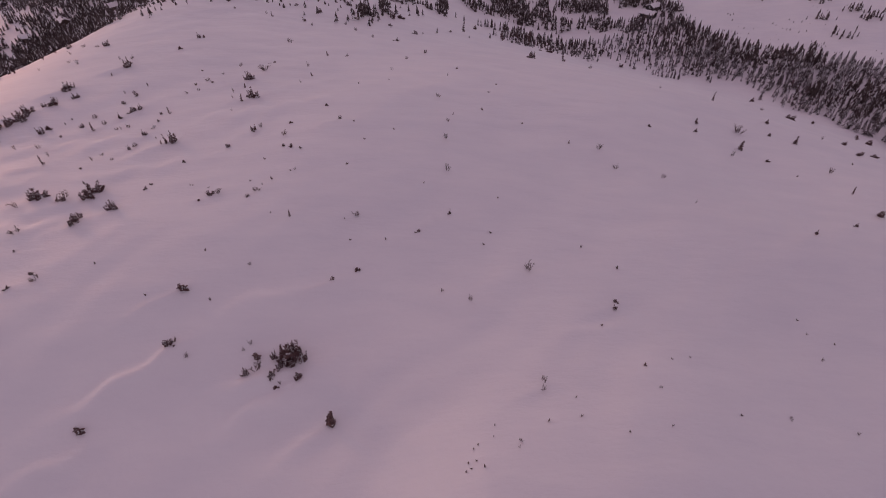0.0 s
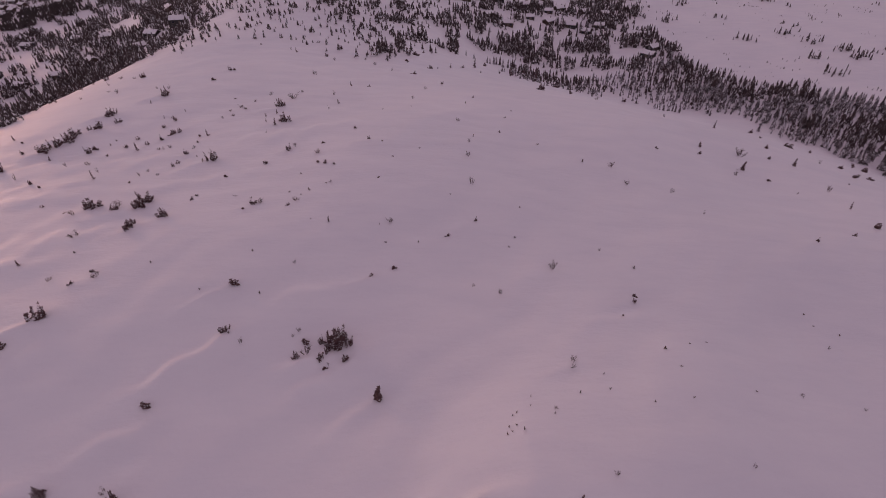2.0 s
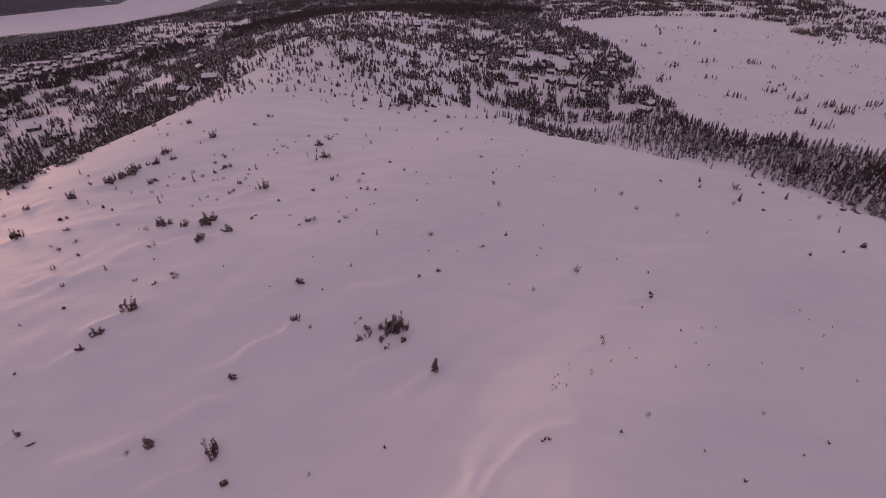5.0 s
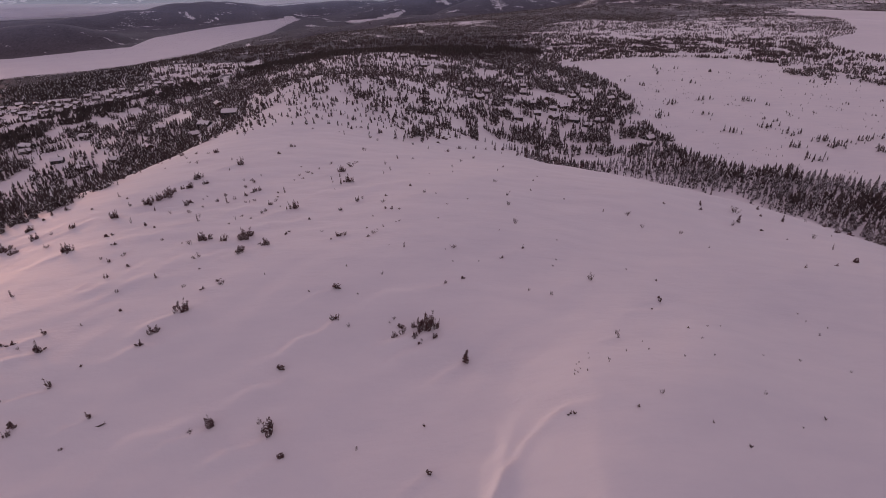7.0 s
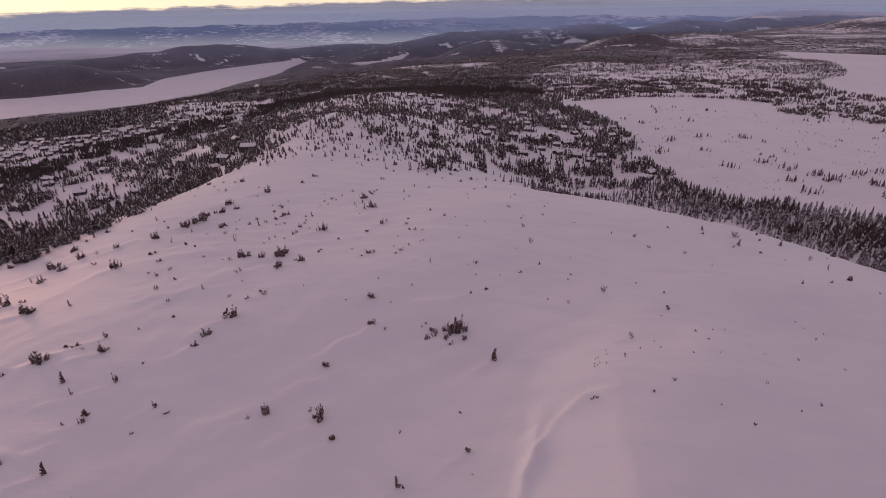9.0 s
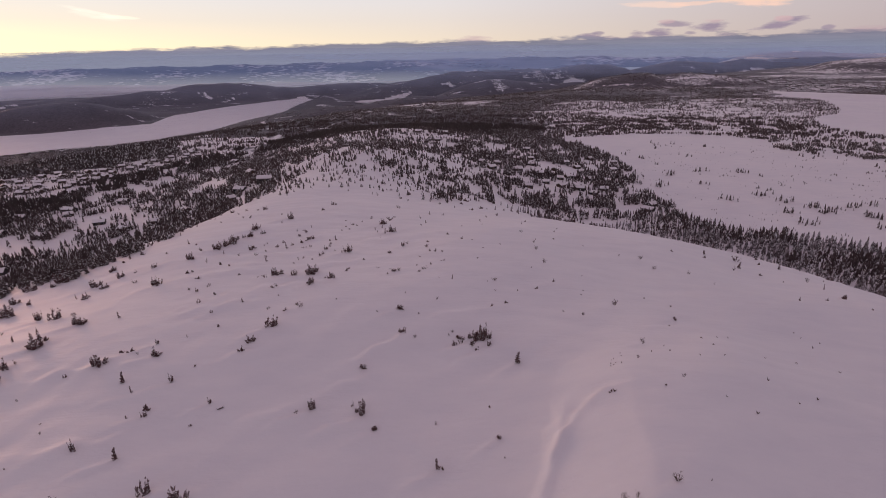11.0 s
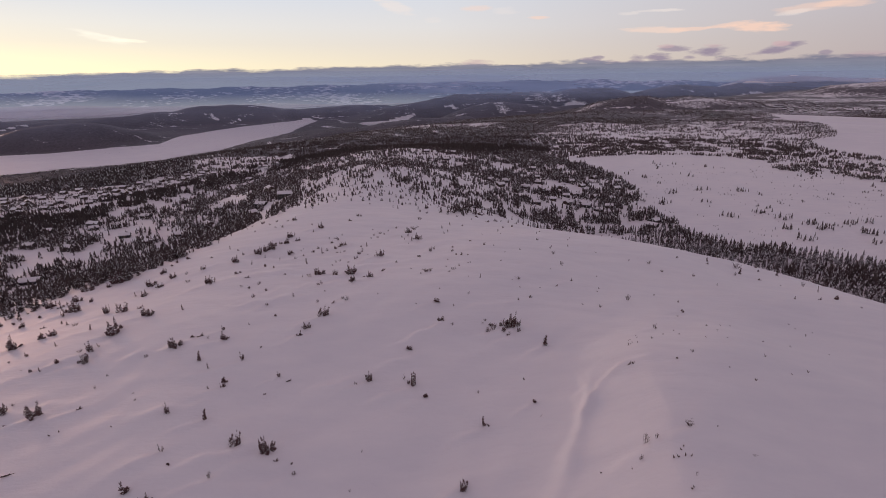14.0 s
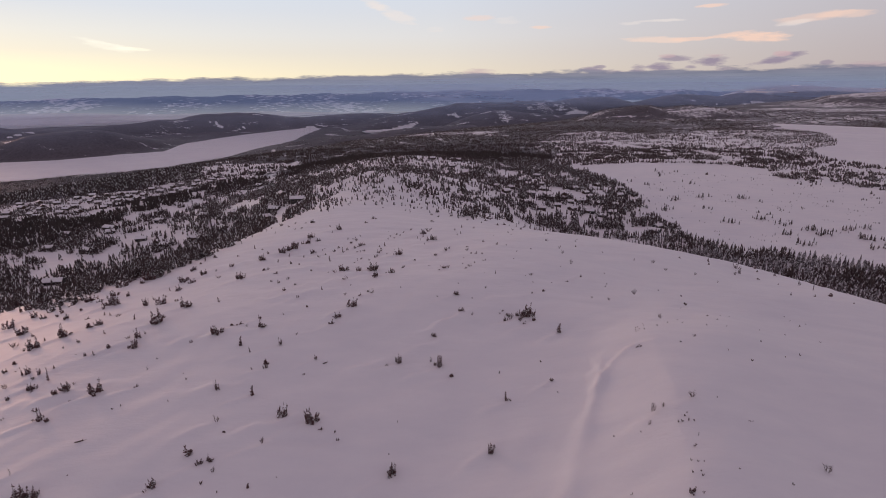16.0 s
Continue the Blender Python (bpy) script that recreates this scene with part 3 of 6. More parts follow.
SAPLINGS_G = [
    (-65.3, 177.8, 1.00, 0.65), (-48.2, 183.6, 1.02, 0.89), (19.6, 189.9, 1.47, 1.36), (-4.4, 202.3, 1.31, 1.02), (-12.6, 203.5, 1.35, 0.74), (17.3, 208.7, 1.52, 1.23),
    (-23.7, 209.6, 0.92, 0.76), (-1.7, 211.8, 2.11, 1.02), (29.8, 211.5, 1.42, 0.79), (-8.9, 215.4, 1.42, 1.04), (33.4, 216.4, 1.32, 1.30), (17.2, 218.5, 2.91, 1.62),
    (2.7, 219.3, 0.97, 0.79), (19.6, 221.4, 2.67, 1.98), (9.8, 224.3, 1.24, 0.81), (139.5, 176.6, 2.59, 2.31), (37.9, 226.2, 3.11, 1.56), (139.7, 182.2, 2.42, 2.99),
    (21.5, 228.8, 1.86, 0.69), (46.2, 227.7, 2.22, 0.70), (50.6, 232.4, 3.27, 1.82), (63.0, 230.7, 1.31, 0.91), (66.0, 232.8, 2.66, 2.59), (42.9, 240.0, 2.69, 1.50),
]
SAPLINGS_H = [
    (60.5, 239.6, 4.80, 3.43), (56.8, 247.8, 4.27, 2.37), (-128.6, 260.3, 3.82, 1.70),
    (-47.4, 139.1, 1.10, 0.60), (-53.3, 146.0, 1.20, 0.62), (-50.5, 144.2, 0.80, 0.50), (-69.4, 182.9, 1.30, 0.70), (-65.9, 189.1, 1.20, 0.70), (-40.8, 136.2, 0.90, 0.50),
    (-30.6, 117.6, 1.00, 0.50), (10.1, 172.4, 1.10, 0.60), (-71.4, 99.1, 0.90, 0.55), (-63.3, 91.6, 0.80, 0.50), (-69.3, 162.0, 1.20, 0.65), (-49.2, 120.7, 0.90, 0.50), (-34.9, 124.1, 0.80, 0.45),
]
BIRCHES_A = [
    (18.3, 43.5, 0.43, 0.44), (24.1, 41.3, 0.32, 0.47), (-19.6, 52.2, 0.40, 0.22), (-6.9, 56.0, 0.42, 0.23), (27.5, 49.7, 0.62, 0.34), (22.3, 52.3, 0.37, 0.29),
    (23.5, 53.2, 0.75, 0.58), (-27.5, 53.3, 0.79, 0.67), (24.8, 55.4, 1.33, 1.13), (-34.2, 50.6, 0.47, 0.65), (39.7, 46.6, 1.34, 1.05), (26.0, 55.7, 0.85, 0.38),
    (-6.3, 61.6, 0.44, 0.34), (-23.1, 57.9, 1.15, 0.96), (35.1, 53.1, 0.18, 0.58), (30.0, 57.0, 0.85, 1.08), (15.7, 65.2, 0.44, 0.44), (-30.6, 62.4, 1.28, 1.02),
    (8.3, 72.1, 0.59, 0.48), (-8.9, 74.8, 0.36, 0.79), (-52.5, 54.3, 1.14, 0.38), (-2.0, 75.6, 0.85, 0.79), (37.5, 73.1, 0.79, 0.48), (-39.6, 73.2, 0.47, 0.39),
]
BIRCHES_B = [
    (34.3, 79.0, 0.36, 0.38), (32.5, 80.0, 0.33, 0.22), (34.5, 79.5, 0.36, 0.41), (-57.4, 65.0, 0.32, 0.62), (14.5, 87.1, 0.53, 0.56), (48.3, 74.2, 0.68, 0.39),
    (12.0, 88.7, 1.60, 1.25), (5.2, 90.2, 0.68, 0.58), (-47.7, 77.1, 0.72, 0.61), (-62.9, 66.3, 0.43, 0.81), (10.3, 90.9, 0.36, 0.53), (10.8, 91.5, 0.55, 0.58),
    (37.0, 84.6, 0.64, 0.85), (37.3, 85.5, 0.89, 0.88), (-47.7, 80.4, 0.50, 0.42), (-57.7, 74.3, 0.47, 0.59), (-35.3, 88.6, 0.66, 0.91),
    (47.0, 84.7, 0.38, 0.43), (57.6, 82.5, 0.24, 0.56), (31.8, 96.1, 0.70, 0.61), (29.0, 97.4, 0.43, 0.74), (-14.2, 100.8, 0.88, 1.53),
]
BIRCHES_C = [
    (8.5, 101.6, 0.73, 0.77), (-19.8, 100.7, 0.73, 1.02), (-69.9, 75.5, 0.82, 1.41), (63.1, 81.5, 0.32, 0.37), (-66.3, 80.1, 0.49, 0.63), (-54.4, 89.4, 0.80, 0.92),
    (-56.9, 88.2, 0.79, 0.91), (38.4, 100.9, 1.17, 1.27), (64.8, 89.4, 0.55, 0.54), (-21.0, 108.9, 0.77, 1.91), (-68.4, 87.5, 0.53, 0.68), (19.0, 110.0, 0.62, 1.10),
    (65.3, 93.0, 0.29, 0.45), (1.0, 115.4, 0.65, 1.72), (6.0, 115.3, 0.65, 1.15), (6.4, 116.6, 0.43, 0.22), (-24.4, 114.8, 0.97, 1.72), (-3.2, 117.8, 0.38, 0.74),
    (-34.7, 112.8, 0.80, 1.13), (-72.8, 92.9, 0.55, 0.72), (-19.3, 116.5, 0.98, 2.32), (-26.1, 115.4, 0.37, 0.50), (-38.2, 112.3, 0.64, 0.84), (-78.1, 90.3, 0.81, 0.94),
]
BIRCHES_D = [
    (9.9, 120.1, 0.50, 0.74), (-67.0, 102.0, 0.89, 1.56), (30.2, 120.5, 1.52, 0.90), (-83.0, 94.2, 1.12, 1.71), (-21.2, 127.3, 0.91, 0.82), (-65.1, 112.7, 0.97, 1.28),
    (-20.7, 129.0, 0.72, 0.64), (6.1, 131.1, 0.72, 1.13), (-28.8, 129.2, 1.14, 0.67), (63.4, 116.4, 0.66, 0.44), (30.2, 129.8, 1.26, 1.12), (-54.1, 122.0, 0.69, 1.52),
    (-41.4, 128.1, 1.42, 0.79), (1.6, 134.8, 0.93, 1.16), (-32.1, 132.4, 0.92, 0.98), (54.8, 125.1, 0.70, 1.09), (-35.9, 132.7, 0.92, 0.98), (61.2, 123.1, 1.04, 0.92),
    (-16.7, 137.9, 0.76, 1.02), (30.7, 135.6, 0.68, 0.71), (-22.3, 138.6, 0.70, 0.55), (-57.2, 128.3, 0.90, 0.96), (-21.5, 139.4, 0.77, 1.03), (53.6, 130.4, 1.09, 1.13),
]
BIRCHES_E = [
    (-5.1, 142.2, 0.64, 0.47), (-6.5, 147.5, 1.00, 0.39), (29.3, 146.2, 0.80, 1.07), (-7.4, 151.0, 1.04, 0.41), (-15.9, 151.6, 0.61, 1.02), (4.3, 153.4, 0.88, 0.52),
    (14.9, 152.7, 0.53, 0.31), (38.4, 149.8, 0.43, 0.61), (-28.1, 153.1, 0.79, 0.73), (78.1, 135.4, 1.33, 1.19), (-24.9, 156.0, 0.99, 0.42), (-14.2, 157.5, 0.64, 1.35),
    (-12.3, 160.9, 0.65, 1.10), (31.3, 158.7, 0.83, 0.44), (93.7, 132.4, 1.69, 1.00), (-4.5, 162.5, 1.32, 2.38), (20.5, 162.4, 0.95, 0.89), (3.7, 164.0, 1.34, 0.68),
    (-10.2, 165.6, 0.89, 1.21), (84.3, 146.1, 1.63, 2.37), (23.0, 171.4, 0.69, 1.46), (-34.0, 170.9, 1.00, 1.06), (-37.1, 171.5, 0.92, 0.62), (-46.6, 171.9, 1.22, 0.84),
]
BIRCHES_F = [
    (-49.3, 173.5, 0.70, 1.27), (-55.6, 172.3, 0.72, 0.72), (-3.7, 181.9, 1.22, 1.76), (77.3, 167.7, 0.83, 0.61), (105.6, 151.9, 1.15, 0.90), (-53.6, 181.5, 0.87, 1.15),
    (14.1, 190.4, 1.16, 0.55), (-52.5, 185.5, 0.74, 1.35), (-62.5, 184.5, 1.01, 0.79), (66.8, 185.6, 1.17, 1.52), (9.3, 197.2, 1.05, 1.43), (-1.7, 198.6, 0.97, 0.85),
    (-62.4, 189.5, 0.93, 1.36), (6.0, 203.2, 1.08, 1.47), (105.5, 173.8, 0.91, 0.93), (26.0, 203.5, 1.02, 0.45), (-14.4, 205.5, 1.09, 0.99), (2.6, 210.9, 0.91, 0.46),
    (38.9, 214.2, 0.96, 0.81), (80.8, 237.0, 1.31, 1.15), (97.6, 236.2, 1.15, 0.97),
]
SPRIGS_A = [
    (25.0, 43.4, 0.25, 0.18), (24.3, 44.0, 0.25, 0.19), (25.1, 44.0, 0.25, 0.19), (25.4, 45.4, 0.17, 0.19), (24.9, 45.7, 0.25, 0.19), (26.0, 45.3, 0.17, 0.13),
    (28.9, 44.1, 0.16, 0.12), (33.6, 42.9, 0.24, 0.24), (26.3, 48.0, 0.17, 0.27), (26.5, 48.2, 0.17, 0.20), (-25.8, 50.2, 0.29, 0.14), (19.6, 53.2, 0.19, 0.22),
    (26.4, 52.4, 0.18, 0.29), (-28.2, 51.6, 0.29, 0.37), (26.9, 52.4, 0.27, 0.29), (27.6, 52.5, 0.36, 0.22), (28.2, 52.4, 0.18, 0.22), (27.6, 53.4, 0.18, 0.22),
    (28.0, 53.9, 0.18, 0.22), (-14.3, 60.1, 0.32, 0.25), (9.1, 64.6, 0.33, 0.26), (33.1, 57.1, 0.19, 0.15), (-45.2, 53.8, 0.19, 0.15), (14.9, 74.1, 0.24, 0.29),
]
SPRIGS_B = [
    (28.9, 71.4, 0.33, 0.28), (-39.6, 67.5, 0.22, 0.18), (34.8, 71.5, 0.22, 0.37), (43.1, 67.3, 0.31, 0.27), (41.0, 69.8, 0.22, 0.18), (-47.3, 66.8, 0.22, 0.27),
    (-46.5, 67.4, 0.22, 0.27), (30.3, 77.2, 0.12, 0.12), (30.7, 77.4, 0.14, 0.12), (31.6, 77.4, 0.24, 0.20), (30.5, 77.9, 0.12, 0.12), (31.1, 78.0, 0.15, 0.12),
    (30.9, 79.1, 0.15, 0.12), (31.3, 79.4, 0.12, 0.12), (49.8, 70.3, 0.22, 0.18), (32.7, 81.1, 0.15, 0.12), (-25.5, 84.9, 0.26, 0.33), (53.0, 71.8, 0.33, 0.28),
    (36.9, 81.3, 0.24, 0.21), (39.6, 81.7, 0.16, 0.19), (42.9, 80.1, 0.18, 0.18), (39.6, 83.7, 0.13, 0.19), (46.5, 80.8, 0.15, 0.18), (5.6, 96.8, 0.24, 0.24),
]
SPRIGS_C = [
    (-1.2, 97.6, 0.20, 0.24), (53.1, 82.4, 0.13, 0.19), (46.6, 87.3, 0.17, 0.42), (49.3, 88.1, 0.14, 0.18), (51.2, 88.5, 0.14, 0.18), (44.2, 92.5, 0.23, 0.30),
    (-8.7, 102.7, 0.26, 0.26), (3.1, 103.9, 0.22, 0.26), (18.8, 105.6, 0.22, 0.27), (22.7, 105.8, 0.23, 0.27), (8.9, 110.2, 0.14, 0.14), (33.9, 105.3, 0.23, 0.27),
    (17.7, 109.3, 0.14, 0.19), (48.3, 101.6, 0.26, 0.35), (34.9, 107.6, 0.23, 0.28), (67.6, 91.8, 0.16, 0.24), (45.2, 105.5, 0.23, 0.27), (65.4, 94.8, 0.16, 0.24),
    (-0.7, 116.9, 0.20, 0.25), (4.5, 117.8, 0.15, 0.31), (9.4, 119.8, 0.16, 0.26), (27.0, 117.1, 0.21, 0.21), (16.7, 121.1, 0.21, 0.37), (-21.6, 124.7, 0.11, 0.45),
]
SPRIGS_D = [
    (18.4, 128.0, 0.17, 0.34), (22.5, 131.5, 0.24, 0.30), (16.4, 133.4, 0.30, 0.30), (-14.7, 134.0, 0.31, 0.25), (-31.3, 136.9, 0.25, 0.51), (42.8, 137.6, 0.19, 0.51),
    (-33.2, 141.7, 0.33, 0.33), (36.6, 142.0, 0.33, 0.40), (-32.9, 143.5, 0.27, 0.27), (20.3, 154.7, 0.29, 0.22), (-15.7, 155.5, 0.30, 0.59), (-16.9, 162.9, 0.23, 0.39),
    (102.4, 138.8, 0.28, 0.35),
]
LOGS = [(-47.3, 59.7, 1.40), (-18.8, 76.5, 0.91)]

# tongues of snow in the lee of the larger plants
for _rows, _least in ((BUSHES_A, 0.8), (BUSHES_B, 0.8), (BUSHES_C, 1.0), (BUSHES_D, 1.2), (BUSHES_E, 1.2), (SAPLINGS_A, 0.9), (SAPLINGS_B, 1.0), (SAPLINGS_C, 1.0), (SAPLINGS_D, 1.2), (BIRCHES_A, 0.8), (BIRCHES_B, 0.8), (BIRCHES_C, 0.8)):
    for _x, _y, _h, _w in _rows:
        if _h > _least and all(math.hypot(_x - d[0] - 1.6, _y - d[1] - 1.1) > 3.2 for d in DRIFTS):
            _l = 1.3 + 0.9 * min(_h, 2.4)
            DRIFTS.append((_x - 0.72 * _l, _y - 0.5 * _l, _l, 0.30 + 0.22 * min(_w, 2.0), 0.10 + 0.11 * min(_h, 2.4), 35 + 9 * math.sin(_x + _y)))
# far ridges: depth, its change with x, reach before and behind the crest, foot, and the crest as (x, z)
CRESTS_WEST = [
    (2525, 0.35, 190, 300, -183, [(-2072, -183), (-1912, -216), (-1779, -149), (-1654, -135), (-1559, -135), (-1490, -117), (-1422, -106), (-1354, -106), (-1287, -121), (-1183, -149), (-1096, -190), (-1045, -246), (-885, -183)]),
    (4000, 0.58, 380, 350, -183, [(-2859, -183), (-2699, -105), (-2459, -122), (-2191, -144), (-2012, -148), (-1841, -148), (-1631, -134), (-1482, -122), (-1377, -104), (-1270, -98), (-1159, -102), (-1074, -115), (-972, -136), (-833, -135), (-670, -130), (-534, -124), (-319, -136), (-147, -123), (9, -104), (138, -100), (290, -154), (450, -183)]),
    (3500, 0, 500, 400, -185, [(-669, -185), (-509, -168), (-293, -128), (-114, -102), (8, -82), (100, -62), (189, -63), (313, -57), (526, -55), (704, -57), (809, -37), (915, -28), (1057, -33), (1166, -61), (1279, -131), (1439, -185)]),
]
CRESTS_MIDDLE = [
    (2000, 0, 330, 240, -183, [(-734, -183), (-574, -153), (-522, -142), (-438, -132), (-335, -129), (-273, -121), (-190, -112), (-97, -101), (4, -94), (119, -97), (152, -115), (202, -152), (362, -183)]),
    (2500, 0, 300, 300, -185, [(-114, -185), (46, -118), (148, -87), (225, -68), (301, -63), (378, -76), (532, -90), (659, -86), (764, -117), (924, -185)]),
    (1500, 0, 330, 450, -140, [(100, -140), (260, -89), (320, -62), (396, -40), (441, -28), (486, -20), (562, -12), (608, -18), (684, -17), (761, -21), (839, -27), (950, -49), (1110, -140)]),
]
CRESTS_EAST = [
    (2300, 0, 500, 400, -90, [(1035, -90), (1195, -85), (1308, -59), (1400, -44), (1516, -40), (1583, -23), (1672, -6), (1828, 4), (2134, 8), (2294, -90)]),
    (3600, 0, 500, 400, -180, [(862, -180), (1022, -133), (1165, -88), (1344, -47), (1432, -24), (1522, -17), (1632, -22), (1779, -34), (1887, -24), (2029, -1), (2249, -13), (2470, -25), (2867, -43), (3352, -54), (3512, -180)]),
    (4150, 0, 420, 400, -120, [(1894, -120), (2054, -66), (2174, -26), (2295, 5), (2418, 20), (2584, 26), (2752, 21), (3007, 3), (3293, -3), (3851, -20), (4011, -120)]),
]
CRESTS = CRESTS_WEST + CRESTS_MIDDLE + CRESTS_EAST
TRAIL = [(9.5, 40.0), (12.7, 47.1), (15.7, 53.9), (18.1, 59.6), (20.2, 63.8), (21.7, 66.8), (23.8, 69.5), (26.4, 71.7), (28.8, 73.0)]
BROW = [(20.0, 34.0), (23.7, 43.3), (25.9, 49.7), (27.4, 54.6), (29.1, 61.4), (30.0, 67.0), (31.3, 73.8), (32.3, 81.3), (33.0, 88.0)]
FACE = [(34.0, 10.0), (47.0, 10.9), (54.0, 9.4), (67.0, 8.6), (75.0, 8.8), (80.0, 7.5), (83.0, 4.0)]
SHORE = (-1180.0, 1437.0)


def step(a, b, v):
    v = np.clip((v - a) / (b - a), 0, 1)
    return v * v * (3 - 2 * v)


def smax(a, b, k):
    return 0.5 * (a + b + np.sqrt((a - b) ** 2 + k * k))


def ripple(x, y):
    """Wind-packed unevenness of the snow, a few metres across and a hand high."""
    u, v = x * 0.94 + y * 0.34, y * 0.94 - x * 0.34
    a = np.sin(0.21 * u + 1.7 * np.sin(0.11 * v + 0.4)) * np.sin(0.47 * v + 1.3 * np.sin(0.13 * u))
    b = np.sin(0.55 * u + 2.1 * np.sin(0.19 * v + 2.0)) * np.sin(1.05 * v + 1.7 * np.sin(0.31 * u + 1.0))
    c = np.sin(0.09 * u + 1.1) * np.sin(0.16 * v + 1.9 * np.sin(0.05 * u))
    return (0.13 * a + 0.20 * c) * (0.55 + 0.45 * step(-75, -35, x)) + 0.06 * b


def fell(x, y):
    """The bare fell under the camera and the ground just behind it."""
    x, y = np.asarray(x, float)[..., None], np.asarray(y, float)[..., None]
    gx, gy = np.exp(-((np.clip(x, -260, 260) + 200 - 50 * np.arange(9)) / 42) ** 2), np.exp(-((np.clip(y, -90, 450) + 40 - 50 * np.arange(10)) / 42) ** 2)
    gx, gy = gx / (gx.sum(-1, keepdims=True) + 1e-9), gy / (gy.sum(-1, keepdims=True) + 1e-9)
    z = np.einsum("...j,ji,...i->...", gy, HILL, gx)
    kx, ky = np.exp(-((x + 66 - 16 * np.arange(11)) / 14.5) ** 2), np.exp(-((y - 44 - 16 * np.arange(7)) / 14.5) ** 2)
    x, y = x[..., 0], y[..., 0]
    z = smax(z, -36 + 0.02 * np.minimum(x, 0), 4.0)
    z = z + 2.6 * np.exp(-(((x + 28) / 42) ** 2) - ((y - 318) / 46) ** 2)
    return z + np.einsum("...j,ji,...i->...", ky, KNOLLS, kx)


def beyond(x, y):
    """The forest plateau, the lake valley and the ridges past it."""
    d = (x - SHORE[0]) * -0.952 + (y - SHORE[1]) * 0.306
    z = -smax(181 - 143.0 * (np.maximum(-d, 0) / 1080.0) ** 1.6, 38.0, 8.0) - 2.0
    # the valley turns in behind the plateau
    z = np.maximum(z - 95 * step(0, 1150, (y - x) * 0.707 - 565) - 25 * step(3000, 4200, y) * step(900, 2200, x), -182.5)
    z = np.where(d > -40, np.minimum(z, -182.5), z)
    rough = np.sin(x * 0.011 + 2 * np.sin(y * 0.006)) * np.sin(y * 0.013 + 1.4 * np.sin(x * 0.008))
    bumps = np.sin(x * 0.027 + 1.3 * np.sin(y * 0.011)) * np.sin(y * 0.019 + 1.1 * np.sin(x * 0.021))
    far = step(500, 1200, np.hypot(x, y))
    z = z + 3.5 * rough * far * np.where(z < -170, 0, 1)
    for cy, skew, before, behind, foot, line in CRESTS:
        cx, cz = np.array(line).T
        v = y - cy - skew * x - 30 * np.sin(x * 0.004)
        v = v / np.where(v < 0, before, behind)
        top = np.interp(x, cx, cz, left=-400, right=-400) - foot
        rise = foot + top * (1 / (1 + 1.6 * v * v) - 0.28 * v * v) + (4.0 * rough + 3.0 * bumps) * np.clip(top / 40, 0, 1)
        z = smax(z, np.where((np.abs(v) < 1.6) & (top > 0), rise, -400), 3.0)
    return z


def crest_drift(x, y):
    """The brow that faces the sunset, and the sharp drift that trails down it from one small spruce."""
    px, py = np.array(TRAIL).T
    v = x - np.interp(y, py, px) - 0.45 + 0.16 * np.sin(y * 0.9) + 0.10 * np.sin(y * 2.1)
    run = step(34, 52, y) * (1 - step(72.2, 73.4, y))
    loose = 1 - step(50, 64, y)
    lee = np.where(v < 0, np.exp(-((v / (0.5 + 1.2 * loose)) ** 2)), 0.35 * np.exp(-((v / (0.6 + 1.0 * loose)) ** 2)) + 0.65 * np.exp(-((v / 3.2) ** 2)))
    drift = lee * run * (0.55 + 0.20 * step(60, 69, y)) * (0.85 + 0.15 * np.sin(y * 0.7))
    # a second, shorter tongue beside it
    w = x - np.interp(y, [58, 64, 66, 69, 74], [17.6, 20.0, 21.2, 22.3, 22.6])
    drift = drift + 0.30 * np.where(w < 0, np.exp(-((w / 0.45) ** 2)), np.exp(-((w / 0.8) ** 2))) * step(58, 66, y) * (1 - step(71, 74.5, y))
    qx, qy = np.array(BROW).T
    fy, fw = np.array(FACE).T
    w = x - np.interp(y, qy, qx) - 0.35 * np.sin(y * 0.45) - 0.2 * np.sin(y * 1.3)
    rise = np.clip(1 + w / np.interp(y, fy, fw), 0, 1)
    brow = np.where(w < 0, 0.8 * rise + 0.2 * rise * rise * (3 - 2 * rise), np.exp(-((w / 13.0) ** 2)))
    return drift + 1.8 * brow * step(22, 44, y) * (1 - step(74, 87, y))


def land(x, y, fine=True):
    x, y = np.asarray(x, float), np.asarray(y, float)
    w = step(400, 640, np.hypot(x, y - 90))
    z = fell(x, y) * (1 - w) + beyond(x, y) * w
    if fine:
        z = z + ripple(x, y) * (1 - step(230, 420, np.hypot(x, y - 90)))
        z = np.array(z, float)
        for cx, cy, a, b, h, turn in DRIFTS:
            near = (np.abs(x - cx) < 3 * a + 3 * b) & (np.abs(y - cy) < 3 * a + 3 * b)
            if not near.any():
                continue
            c, s, px, py = math.cos(radians(turn)), math.sin(radians(turn)), x[near] - cx, y[near] - cy
            u, v = px * c + py * s, py * c - px * s
            v = v + 0.35 * b * np.sin(u * 1.1)
            side = np.where(v > 0, np.exp(-((v / (0.45 * b)) ** 2)), np.exp(-((v / (1.5 * b)) ** 2)))
            z[near] += h * np.exp(-((u / a) ** 2)) * side
        z = z + crest_drift(x, y)
    return z

